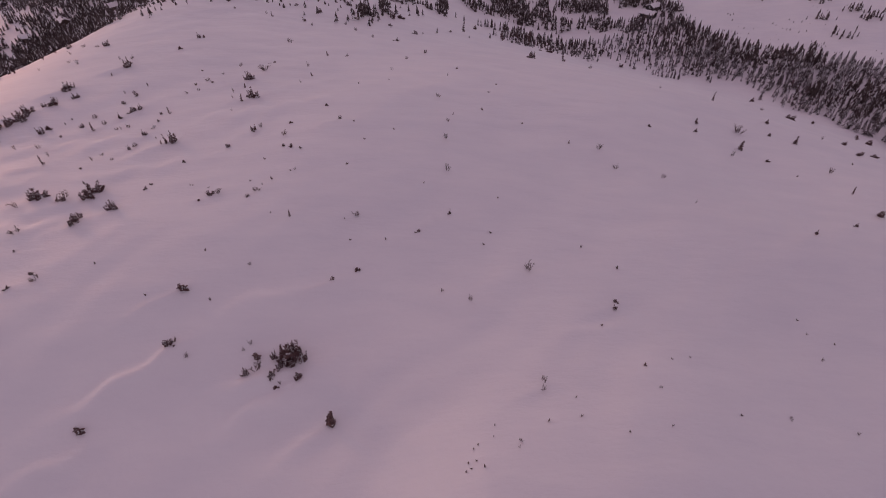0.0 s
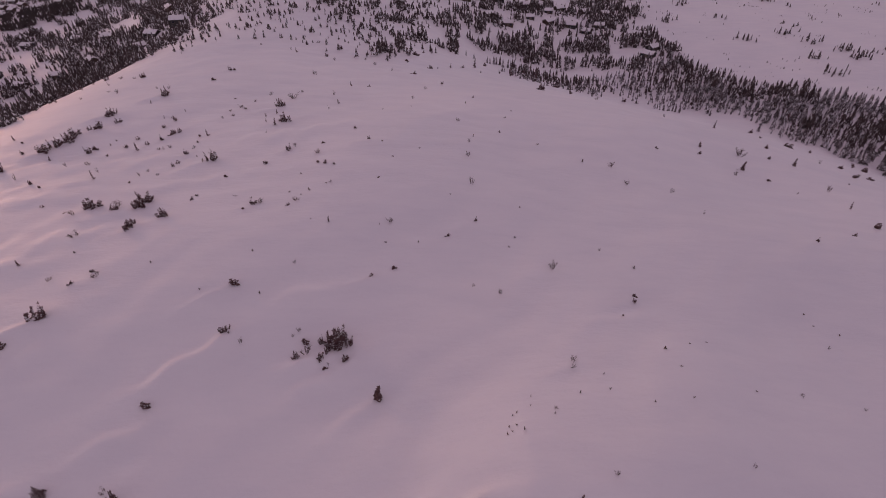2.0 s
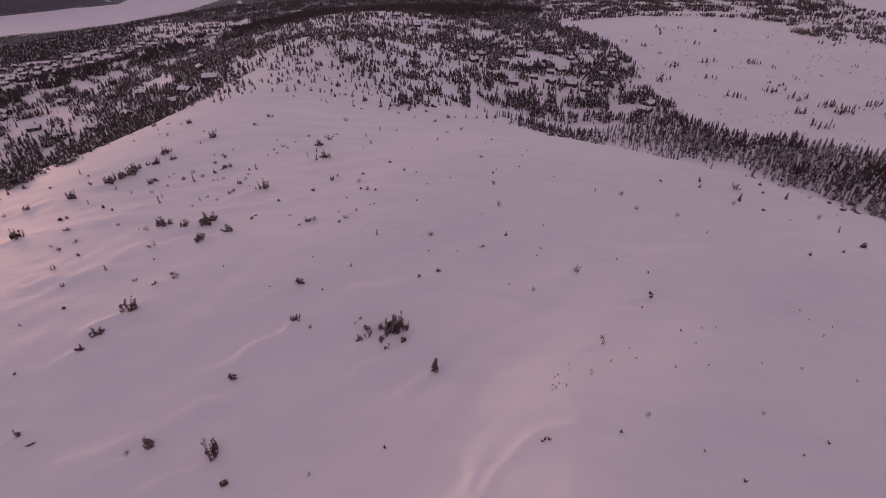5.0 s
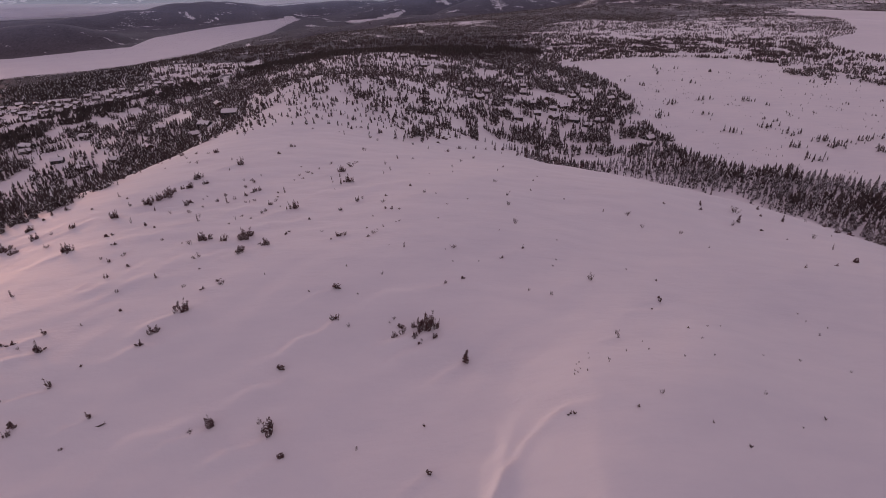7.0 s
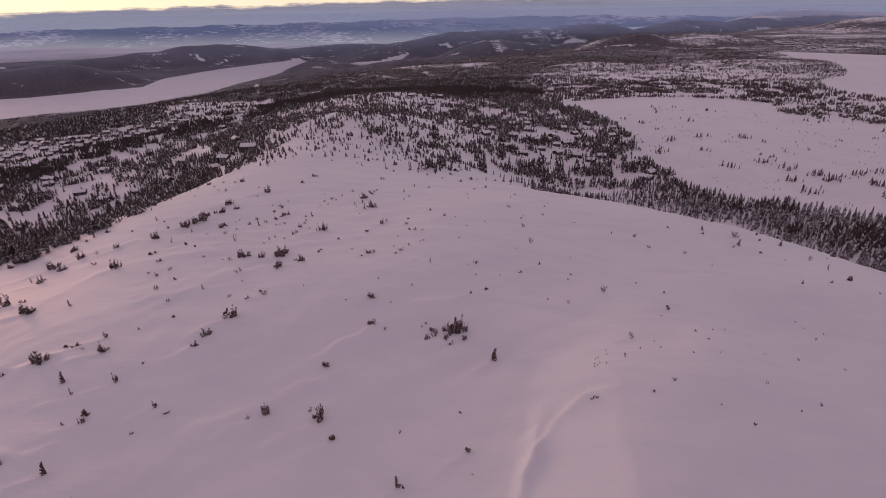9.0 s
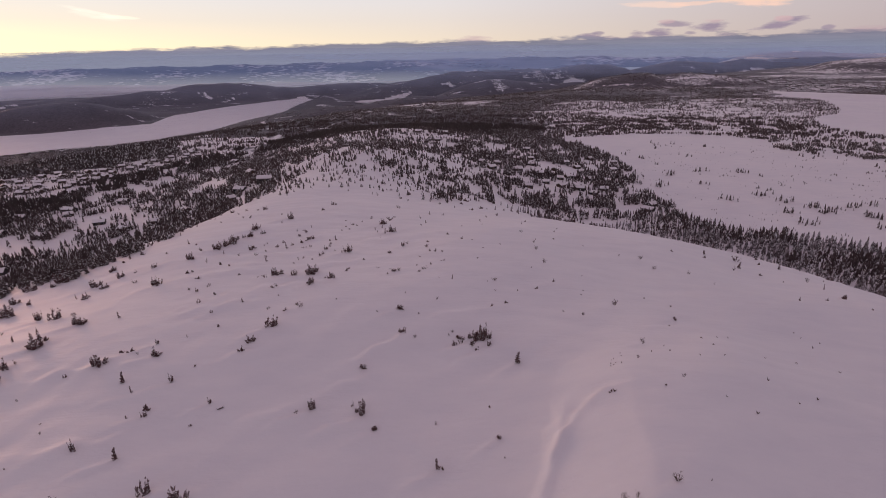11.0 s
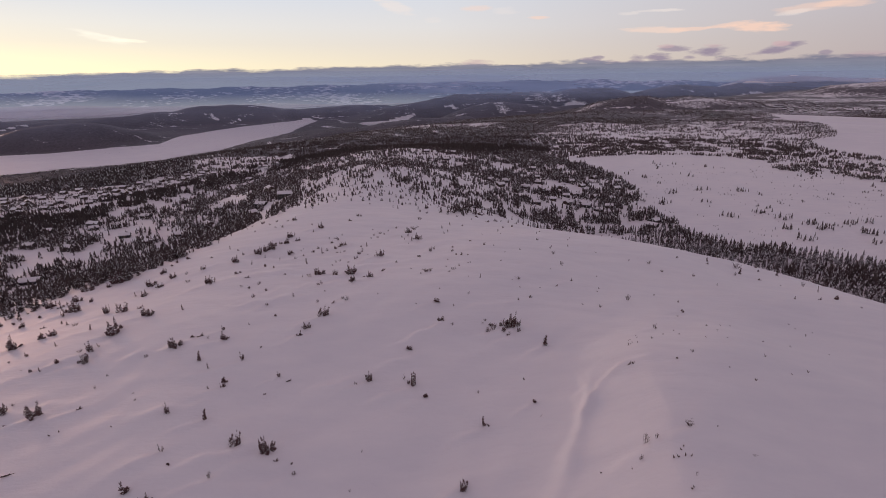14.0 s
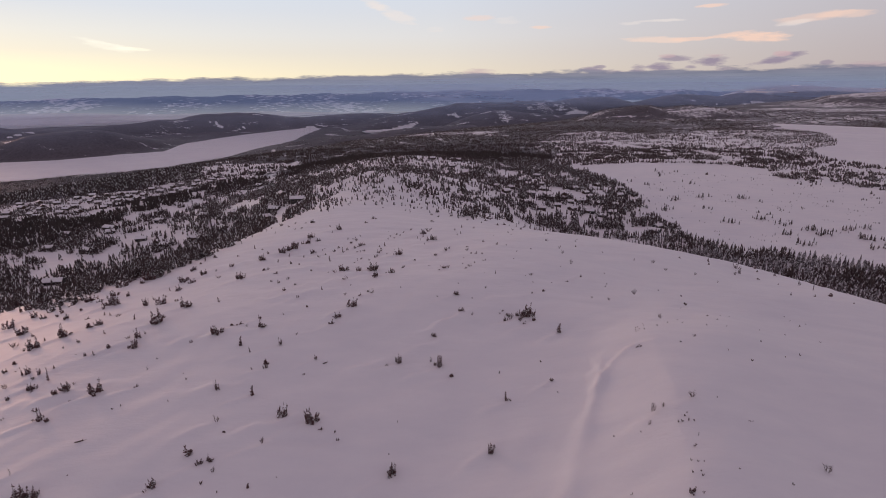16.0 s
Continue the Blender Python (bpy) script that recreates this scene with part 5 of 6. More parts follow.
def spruce_parts(seed, whorls, arms, spread=0.19, lift=0.06, ragged=0.3, snow=0.45, bare=0.06):
    """Trunk, boughs and snow of a spruce one metre high."""
    rng = np.random.default_rng(seed)
    lean = rng.uniform(-0.03, 0.03, 2)
    trunk = gather([spindle(rng, (0, 0, -0.06), (lean[0], lean[1], 0.99), 0.022, 5, 0.1)])
    green, white = [], []
    for w in range(whorls):
        s = w / max(1, whorls - 1)
        h = bare + (0.97 - bare) * s ** 0.92
        reach = spread * ((1 - s) ** 0.85 + 0.09) * rng.uniform(1 - ragged * 0.6, 1 + ragged * 0.4)
        turn = rng.uniform(0, 6.3)
        for k in range(arms):
            if rng.random() < 0.12 * ragged / 0.3:
                continue
            a = turn + k * 2 * math.pi / arms + rng.uniform(-0.35, 0.35)
            L = reach * rng.uniform(1 - ragged, 1 + ragged * 0.6)
            root = np.array([lean[0] * h, lean[1] * h, h + rng.uniform(-0.02, 0.02)])
            fr, ft = frond(root, (math.cos(a), math.sin(a)), L, L * rng.uniform(0.26, 0.42), L * rng.uniform(0.1, 0.75) - lift * s, 0.012 + L * 0.10)
            green.append((fr, ft))
            if rng.random() < snow:
                top = fr[[0, 1, 2, 3, 4]] * 1.0
                top[:, 2] += 0.012
                cut = top[2] + (top - top[2]) * rng.uniform(0.55, 0.85)
                white.append((cut, ft[:4]))
    green.append(spindle(rng, (lean[0] * 0.9, lean[1] * 0.9, 0.9), (lean[0], lean[1], 1.03), 0.013, 3))
    return trunk, gather(green), gather(white or [(np.zeros((3, 3)), np.array([[0, 1, 2]]))])


def shoot(rng, foot, tip, reach, whorls, arms):
    """One ragged spruce leader: a thin stem with short upswept boughs, longest on the lee side."""
    green, lee = [], rng.uniform(2.4, 3.6)
    bow = rng.uniform(-0.06, 0.06, 2)
    for w in range(whorls):
        s = 0.10 + 0.86 * (w + rng.uniform(-0.3, 0.3)) / whorls
        root = foot + (tip - foot) * s + np.array([bow[0], bow[1], 0.0]) * math.sin(3.14 * s)
        turn = rng.uniform(0, 6.3)
        for k in range(arms):
            if rng.random() < 0.24:
                continue
            a = turn + k * 6.283 / arms + rng.uniform(-0.5, 0.5)
            L = reach * (1.05 - 0.70 * s) * rng.uniform(0.45, 1.2) * (1 + 0.35 * math.cos(a - lee))
            green.append(frond(root, (math.cos(a), math.sin(a)), L, L * rng.uniform(0.24, 0.42), -L * rng.uniform(-0.25, 0.7), 0.008 + L * 0.14))
    green.append(spindle(rng, foot + (tip - foot) * 0.8, tip + (tip - foot) * 0.02, 0.026, 3, 0.3))
    return green


def bush_parts(seed, stems, spread=0.55, snow=0.3):
    """A wind-cut clump of separate ragged spruce leaders about one metre high and across."""
    rng = np.random.default_rng(seed)
    wood, green, white = [], [], []
    for k in range(stems):
        a, d = rng.uniform(0, 6.3), spread * math.sqrt(rng.random())
        foot = np.array([math.cos(a) * d * 0.85, math.sin(a) * d * 0.75, -0.05])
        h = rng.uniform(0.35, 1.08) * (1.05 - 0.5 * d / spread)
        tip = foot + np.array([math.cos(a) * d * 0.30 + rng.uniform(-0.14, 0.10), math.sin(a) * d * 0.25 + rng.uniform(-0.1, 0.1), h])
        wood.append(spindle(rng, foot, foot + (tip - foot) * 0.9, 0.014, 3, 0.2))
        boughs = shoot(rng, foot, tip, rng.uniform(0.14, 0.23), 8, 5)
        green += boughs
        for fr, ft in boughs[:-1]:
            if rng.random() < snow:
                white.append((fr[2] + (fr + (0, 0, 0.012) - fr[2]) * 0.75 + (0, 0, 0.006), ft[:4]))
    return gather(wood), gather(green), gather(white)


def twig_parts(seed, stems, forks=4):
    """Bare dwarf birch or willow: a fan of thin forked stems."""
    rng = np.random.default_rng(seed)
    bits = []
    for k in range(stems):
        a = rng.uniform(0, 6.3)
        foot = np.array([math.cos(a) * 0.16, math.sin(a) * 0.12, -0.05])
        top = foot + np.array([math.cos(a) * rng.uniform(0.1, 0.5), math.sin(a) * rng.uniform(0.1, 0.45), rng.uniform(0.5, 1.0)])
        bits.append(spindle(rng, foot, top, 0.024, 3, 0.3))
        for j in range(forks):
            s, b = rng.uniform(0.3, 0.9), rng.uniform(0, 6.3)
            p = foot + (top - foot) * s
            L = rng.uniform(0.14, 0.34)
            q = p + np.array([math.cos(b) * L, math.sin(b) * L, L * rng.uniform(0.3, 1.0)])
            bits.append(spindle(rng, p, q, 0.016, 3, 0.3))
            r = p + (q - p) * 0.5
            bits.append(spindle(rng, r, r + np.array([rng.uniform(-0.1, 0.1), rng.uniform(-0.1, 0.1), rng.uniform(0.05, 0.16)]), 0.012, 3, 0.3))
    return gather(bits)


def sprig_parts(seed):
    rng = np.random.default_rng(seed)
    bits = []
    for k in range(4):
        a, L = rng.uniform(0, 6.3), rng.uniform(0.5, 1.0)
        bits.append(spindle(rng, (0, 0, -0.2), (math.cos(a) * L * 0.6, math.sin(a) * L * 0.6, L), 0.15, 3, 0.6))
    return gather(bits)


def plant_meshes(name, pieces, materials):
    return [mesh_of(n, v, f, [m]) for n, (v, f), m in zip(name, pieces, materials)]


def lone_parts(seed):
    """One upright wind-beaten leader with a few short side boughs."""
    rng = np.random.default_rng(seed)
    foot, tip = np.array([0.0, 0.0, -0.04]), np.array([rng.uniform(-0.08, 0.08), rng.uniform(-0.08, 0.08), 1.0])
    boughs = shoot(rng, foot, tip, 0.18, 15, 7)
    white = [(fr[2] + (fr + (0, 0, 0.012) - fr[2]) * 0.5 + (0, 0, 0.006), ft[:4]) for fr, ft in boughs[:-1:7]]
    return spindle(rng, foot, tip * 0.9, 0.02, 3, 0.2), gather(boughs), gather(white)


def thicket_parts(seed, stems):
    """A few crowded upright shoots: the usual shape of a small spruce on the fell."""
    return bush_parts(seed, stems, 0.18, 0.14)


SAPLING = [plant_meshes(("trunk", "crown", "snow_load"), lone_parts(10 + k) if k % 4 == 0 else thicket_parts(10 + k, (0, 2, 4, 3, 0, 5, 3, 4)[k]), (BARK, FELL_NEEDLES, SNOW)) for k in range(8)]
BUSH = [plant_meshes(("stem", "foliage", "snow_load"), bush_parts(30 + k, (11, 14, 8, 16, 12)[k], (0.52, 0.58, 0.46, 0.62, 0.55)[k], 0.32), (BARK, FELL_NEEDLES, SNOW)) for k in range(5)]
BIRCH = [plant_meshes(("branchwork",), [twig_parts(50 + k, 5 + 2 * k)], (TWIG,)) for k in range(4)]
SPRIG = [plant_meshes(("branchwork",), [sprig_parts(70 + k)], (TWIG,)) for k in range(3)]


def sapling(x, y, h, w, k):
    wide = min(max(w / (0.42 * h), 0.7), 1.7)
    o = thing("spruce_sapling", (x, y, float(land(x, y)) - 0.03), "dark wind-beaten spruce sapling standing in the snow", "spruce", "saplings on the fell", (k * 2.4) % 6.28, (h * wide, h * wide, h))
    for n, me in zip(("trunk" if k % 4 == 0 else "stem", "crown", "snow_load"), SAPLING[k % 8]):
        part(n, me, o, kind="" if n == "trunk" else "stuff")


def bush(x, y, h, w, k):
    o = thing("spruce_bush", (x, y, float(land(x, y)) - 0.04), "dense dark spruce bush half buried in snow", "bush", "spruce bushes on the fell", (k * 1.7) % 6.28, (w * 0.92, w * 0.80, max(h * 1.15, 0.98 * w)))
    for n, me in zip(("stem", "foliage", "snow_load"), BUSH[k % 5]):
        part(n, me, o, kind="" if n == "trunk" else "stuff")


def birch(x, y, h, w, k):
    o = thing("dwarf_birch", (x, y, float(land(x, y)) - 0.02), "bare dwarf birch poking through the snow", "shrub", "dwarf birches on the fell", (k * 1.1) % 6.28, (w * 0.95, w * 0.8, h))
    part("branchwork", BIRCH[k % 4][0], o, kind="stuff")


def sprig(x, y, h, w, k):
    o = thing("heather_sprig", (x, y, float(land(x, y))), "tip of a dark twig showing above the snow", "twig", "sprigs in the snow", (k * 2.0) % 6.28, (max(1.3 * w, 0.2), max(1.3 * w, 0.2), max(1.3 * h, 0.2)))
    part("branchwork", SPRIG[k % 3][0], o, kind="stuff")


def fallen_log(x, y, length, k):
    rng = np.random.default_rng(90 + k)
    z = float(land(x, y))
    v, f = gather([spindle(rng, (-length / 2, 0, 0.05), (length / 2, 0.1, 0.14), 0.09, 6, 0.4), spindle(rng, (0.1, 0, 0.1), (0.35, 0.15, 0.4), 0.03, 4), spindle(rng, (-0.4, 0, 0.1), (-0.6, -0.15, 0.3), 0.03, 4)])
    tagged(new("fallen_branch", mesh_of("fallen_branch", v * GRID, f, [LOG])), "dark weathered branch lying on the snow", "branch").matrix_world = pose(x * GRID, y * GRID, z * GRID, 0, 0, 20)


for make, rows in ((bush, BUSHES_A), (bush, BUSHES_B), (bush, BUSHES_C), (bush, BUSHES_D), (bush, BUSHES_E), (bush, BUSHES_F), (sapling, SAPLINGS_A), (sapling, SAPLINGS_B), (sapling, SAPLINGS_C), (sapling, SAPLINGS_D), (sapling, SAPLINGS_E), (sapling, SAPLINGS_F), (sapling, SAPLINGS_G), (sapling, SAPLINGS_H), (birch, BIRCHES_A), (birch, BIRCHES_B), (birch, BIRCHES_C), (birch, BIRCHES_D), (birch, BIRCHES_E), (birch, BIRCHES_F), (sprig, SPRIGS_A), (sprig, SPRIGS_B), (sprig, SPRIGS_C), (sprig, SPRIGS_D)):
    for k, (x, y, h, w) in enumerate(rows):
        if make is bush and x > 60:   # the lee side carries upright young trees
            sapling(x, y, 1.3 * h, 0.75 * w, k)
        else:
            make(x, y, h, w, k)
for k, row in enumerate(LOGS):
    fallen_log(*row, k)

# ---- cabins ----
def box(bm, lo, hi):
    c = bmesh.ops.create_cube(bm, size=1.0)["verts"]
    for v in c:
        v.co = Vector([lo[i] + (v.co[i] + 0.5) * (hi[i] - lo[i]) for i in range(3)])


def bm_mesh(name, bm, material):
    me = bpy.data.meshes.new(name)
    bmesh.ops.recalc_face_normals(bm, faces=bm.faces[:])
    bm.to_mesh(me), bm.free()
    me.materials.append(material)
    return me


def gable(bm, lx, ly, z0, z1, lift=0.0, over=0.0):
    """A ridge-roof prism along x."""
    a, b = lx / 2 + over, ly / 2 + over
    drop = (z1 - z0) / (ly / 2) * over
    vs = [bm.verts.new(p) for p in ((-a, -b, z0 - drop + lift), (a, -b, z0 - drop + lift), (a, 0, z1 + lift), (-a, 0, z1 + lift), (-a, b, z0 - drop + lift), (a, b, z0 - drop + lift))]
    return vs


def roof_slab(bm, lx, ly, z0, z1, thick, over, sag=0.0):
    low = gable(bm, lx, ly, z0, z1, 0.0, over)
    top = gable(bm, lx, ly, z0, z1, thick, over)
    top[2].co.z -= sag
    top[3].co.z -= sag
    for q in ((0, 1, 2, 3), (3, 2, 5, 4)):
        bm.faces.new([low[i] for i in q][::-1]), bm.faces.new([top[i] for i in q])
    for i, j in ((0, 1), (1, 2), (2, 5), (5, 4), (4, 3), (3, 0)):
        bm.faces.new((low[i], low[j], top[j], top[i]))


def cabin_kind(lx, ly, h, rise, timber):
    """Meshes of one cabin: name, mesh, place."""
    out = []
    bm = bmesh.new()
    box(bm, (-lx / 2, -ly / 2, -1.2), (lx / 2, ly / 2, h))
    for s in (-1, 1):
        f = [bm.verts.new((s * lx / 2, y, z)) for y, z in ((-ly / 2, h), (ly / 2, h), (0, h + rise))]
        g = [bm.verts.new((s * (lx / 2 - 0.15), y, z)) for y, z in ((-ly / 2, h), (ly / 2, h), (0, h + rise))]
        bm.faces.new(f), bm.faces.new(g)
        for i in range(3):
            bm.faces.new((f[i], f[(i + 1) % 3], g[(i + 1) % 3], g[i]))
    out.append(("wall", bm_mesh("wall", bm, timber), None))
    bm = bmesh.new()
    roof_slab(bm, lx, ly, h + 0.02, h + rise + 0.02, 0.15, 0.32)
    out.append(("roof", bm_mesh("roof", bm, timber), None))
    bm = bmesh.new()
    roof_slab(bm, lx, ly, h + 0.22, h + rise + 0.22, 0.38, 0.30, 0.06)
    bmesh.ops.bevel(bm, geom=bm.edges[:], offset=0.12, segments=2, affect="EDGES")
    out.append(("roof_snow", bm_mesh("roof_snow", bm, SNOW), "roof"))
    bm = bmesh.new()
    box(bm, (lx * 0.2, -0.3, h + rise * 0.6), (lx * 0.2 + 0.55, 0.25, h + rise + 0.95))
    out.append(("chimney", bm_mesh("chimney", bm, STONE), None))
    bm = bmesh.new()
    box(bm, (-0.5, -ly / 2 - 0.05, 0.0), (0.5, -ly / 2 - 0.004, 2.05))
    out.append(("door", bm_mesh("door", bm, TRIM_WOOD), None))
    for cx in (-lx * 0.32, lx * 0.3):
        bm = bmesh.new()
        for lo, hi in (((-0.75, 0.85), (-0.63, 2.15)), ((0.63, 0.85), (0.75, 2.15)), ((-0.63, 0.85), (0.63, 0.97)), ((-0.63, 2.03), (0.63, 2.15))):
            box(bm, (cx + lo[0], -ly / 2 - 0.07, lo[1]), (cx + hi[0], -ly / 2 - 0.004, hi[1]))
        out.append(("window", bm_mesh("window_frame", bm, TRIM_WOOD), None))
        bm = bmesh.new()
        box(bm, (cx - 0.63, -ly / 2 - 0.03, 0.97), (cx + 0.63, -ly / 2 - 0.004, 2.03))
        out.append(("pane", bm_mesh("pane", bm, PANE), "window"))
    return out


CABINS = [cabin_kind(6.2, 4.8, 2.3, 1.3, TIMBER), cabin_kind(7.2, 5.0, 2.35, 1.4, TIMBER_BLACK), cabin_kind(5.2, 4.2, 2.25, 1.15, TIMBER), cabin_kind(10.0, 5.4, 2.4, 1.5, TIMBER_BLACK)]
CABIN_LABEL = ("brown timber cabin with deep snow on its roof", "long black-stained cabin under a thick snow roof", "small brown timber cabin with a snow-covered roof", "large dark lodge with a long snow-covered roof")


def cabin(x, y, kind, turn, group="holiday cabins in the wood"):
    o = thing("cabin", (x, y, float(land(x, y)) - 0.4), CABIN_LABEL[kind], "cabin", group, radians(2.2 * turn + 14 * math.sin(x * 1.7 + y)))
    last = {}
    for name, me, under in CABINS[kind]:
        last[name] = part(name, me, last[under] if under else o)


CABINS_A = [
    (-214, 280, 1, 5), (-189, 274, 1, -10), (-206, 323, 3, 0), (-200, 313, 0, 20), (-170, 292, 1, 8), (-149, 277, 0, 0), (-182, 337, 1, -5), (-171, 222, 3, 4),
    (-148, 326, 1, 0), (-120, 285, 0, -15), (-195, 353, 2, 30), (-225, 310, 1, 0), (-135, 281, 0, 0), (-124, 310, 0, 10), (-93, 275, 0, 25), (-91, 285, 1, 0),
    (-77, 283, 3, -3), (-146, 398, 0, 0), (-97, 321, 0, -20), (-159, 463, 0, 0), (92, 332, 3, -5), (108, 334, 0, -10),
]
CABINS_B = [
    (119, 291, 1, -20), (60, 318, 0, 0), (72, 353, 0, 10), (59, 355, 1, 0), (47, 364, 0, 0), (60, 416, 1, 0), (87, 375, 0, 20), (100, 404, 1, 0),
    (44, 427, 0, 0), (95, 433, 0, 0), (80, 453, 1, 0), (38, 470, 0, 10), (105, 376, 0, 0), (106, 356, 2, 0), (51, 324, 2, 10), (8, 460, 0, 0),
    (15, 509, 1, 0), (-9, 502, 0, 0), (116, 354, 2, 0), (85, 350, 2, 0), (-307, 417, 2, -1), (-327, 409, 2, 12),
]
CABINS_C = [
    (-239, 473, 2, -9), (-301, 361, 2, 12), (-302, 399, 2, -17), (-243, 422, 0, -13), (-278, 440, 2, -20), (-276, 386, 2, 14), (-263, 425, 2, -3), (-250, 389, 2, 8),
    (-290, 371, 0, -3), (-266, 408, 0, 16), (-241, 410, 0, -7), (-296, 388, 0, -6), (-282, 348, 2, 9), (-220, 523, 2, -7), (-258, 447, 0, -5), (-254, 430, 0, -3),
    (-311, 376, 0, 6), (-280, 429, 0, -19), (-299, 410, 0, 11), (-215, 494, 2, 19), (-316, 396, 0, -7), (-253, 414, 2, -6),
]
CABINS_D = [
    (-253, 463, 0, 11), (-272, 374, 0, 8), (-229, 500, 2, 15), (-221, 477, 0, -18), (-296, 430, 2, -5), (-239, 451, 0, 5), (-280, 362, 0, 8), (-223, 440, 0, 7),
    (-282, 407, 0, 7), (-227, 458, 0, -17), (-234, 417, 2, 6), (-220, 450, 0, -13), (-207, 505, 0, 10), (-231, 427, 0, 16), (-276, 415, 2, -9), (-290, 440, 0, 16),
    (-245, 436, 0, -14), (-253, 399, 0, 16), (-244, 397, 2, 17), (-316, 415, 0, -18), (-219, 508, 0, 16), (-269, 444, 0, -12),
]
CABINS_E = [
    (-261, 377, 0, -19), (-236, 483, 2, 5), (-276, 396, 0, 16),
]
CABINS_F = [
    (41, 341, 0, 8), (72, 383, 2, -6), (82, 333, 0, 12), (99, 324, 2, -14), (130, 389, 0, 4), (131, 364, 2, 16), (122, 319, 0, -8), (124, 300, 1, 10), (65, 403, 0, -12),
    (76, 410, 2, 6), (73, 335, 2, -3), (92, 357, 0, 15), (37, 357, 2, -9), (28, 362, 0, 5), (140, 417, 2, -15), (125, 430, 0, 11), (105, 389, 2, 7),
]
CABIN_PLACES = CABINS_A + CABINS_B + CABINS_C + CABINS_D + CABINS_E + CABINS_F
for row in CABIN_PLACES:
    cabin(*row)
# the village beyond the east lake
CABINS_G = [(786, 1236), (812, 1228), (838, 1236), (862, 1222), (884, 1240), (906, 1228), (800, 1282), (834, 1290), (862, 1276), (890, 1296), (922, 1282), (950, 1300), (846, 1345), (880, 1352), (908, 1340), (940, 1362), (972, 1350), (1004, 1366), (1030, 1402)]
CABINS_H = [(894, 1440), (930, 1452), (964, 1436), (996, 1460), (1030, 1478), (930, 1530), (972, 1545), (1010, 1528), (1052, 1550), (990, 1620), (1036, 1636), (1078, 1600), (1046, 1710), (820, 1190), (868, 1176), (906, 1180), (944, 1206)]
for k, (px, py) in enumerate(CABINS_G + CABINS_H):
    cabin(px, py, (3, 1, 3, 0, 1)[k % 5], (k * 7) % 22 - 11, "cabins beyond the east lake")

# ---- trees of the woods ----
TREE = [plant_meshes(("trunk", "crown", "snow_load"), spruce_parts(110 + k, 15, 7, (0.17, 0.20, 0.15, 0.19, 0.22, 0.16)[k], 0.05, 0.3, 0.30, 0.04), (BARK, RIMED if k % 2 == 0 else NEEDLES, SNOW)) for k in range(6)]


def spruce(x, y, h, k, shade=False):
    k = k * 2 + 1 if shade else k * 2
    wide = h * (0.85 + 0.3 * ((k * 0.37) % 1))
    o = thing("spruce_tree", (x, y, float(land(x, y)) - 0.1), "snow-laden spruce at the edge of the wood", "spruce", "spruces along the edge of the wood", (k * 2.1) % 6.28, (wide, wide, h))
    for n, me in zip(("trunk", "crown", "snow_load"), TREE[k % 6]):
        part(n, me, o, kind="" if n == "trunk" else "stuff")


def scatter(rng, box_, count, keep):
    x, y = rng.uniform(box_[0], box_[1], count), rng.uniform(box_[2], box_[3], count)
    ok = rng.random(count) < keep(x, y)
    return x[ok], y[ok]


def spaced(x, y, gap):
    """Drop points that stand closer than the gap to an earlier one."""
    seen, keep = {}, []
    for i in range(len(x)):
        c = (int(x[i] // gap), int(y[i] // gap))
        if c in seen:
            continue
        seen[c] = 1
        keep.append(i)
    return x[keep], y[keep]


def clear_of_cabins(x, y):
    ok = np.ones(len(x), bool)
    for row in CABIN_PLACES:
        ok &= np.hypot(x - row[0], y - row[1]) > (1.9 if row[2] in (0, 2) else 2.4)
    return ok


def outside_clearings(x, y):
    """Whether trees may stand here: few in the glades between the cabins."""
    ok = np.ones(len(x), bool)
    for cx, cy, a, b, turn in CLEARINGS:
        c, s = math.cos(radians(turn)), math.sin(radians(turn))
        u, v = (x - cx) * c - (y - cy) * s, (x - cx) * s + (y - cy) * c
        ok &= (u / (0.8 * a)) ** 2 + (v / (0.8 * b)) ** 2 + 0.5 * np.sin(x * 1.3) * np.sin(y * 1.1) > 1
    return ok


def plain_spruce(seed, tiers, arms, snow, girth=0.18):
    """A lighter spruce for the joined woods: ragged tiers of boughs."""
    rng = np.random.default_rng(seed)
    v, f, s = [], [], []
    base = 0
    for w in range(tiers):
        q = w / tiers
        h0, h1 = 0.06 + 0.9 * q, 0.06 + 0.9 * q + 1.5 / tiers
        R = girth * ((1 - q) ** 0.8 + 0.12)
        a = rng.uniform(0, 6.3) + np.arange(arms) * 2 * math.pi / arms + rng.uniform(-0.25, 0.25, arms)
        rim = np.stack([np.cos(a) * R * rng.uniform(0.6, 1.25, arms), np.sin(a) * R * rng.uniform(0.6, 1.25, arms), h0 + rng.uniform(-0.05, 0.02, arms)], 1)
        top = np.array([[rng.uniform(-0.01, 0.01), rng.uniform(-0.01, 0.01), min(h1, 1.02)]])
        b = a + math.pi / arms
        dent = np.stack([np.cos(b) * R * 0.42, np.sin(b) * R * 0.42, np.full(arms, h0 + 0.35 / tiers)], 1)
        v.append(np.vstack([top, rim, dent]))
        k = np.arange(arms)
        f.append(np.vstack([np.stack([np.zeros(arms, int), 1 + k, 1 + arms + k], 1), np.stack([np.zeros(arms, int), 1 + arms + k, 1 + (k + 1) % arms], 1)]) + base)
        mark = rng.random(arms) < snow
        s.append(np.concatenate([mark, mark & (rng.random(arms) < 0.6)]).astype(int))
        base += 2 * arms + 1
    return np.vstack(v), np.vstack(f), np.concatenate(s)


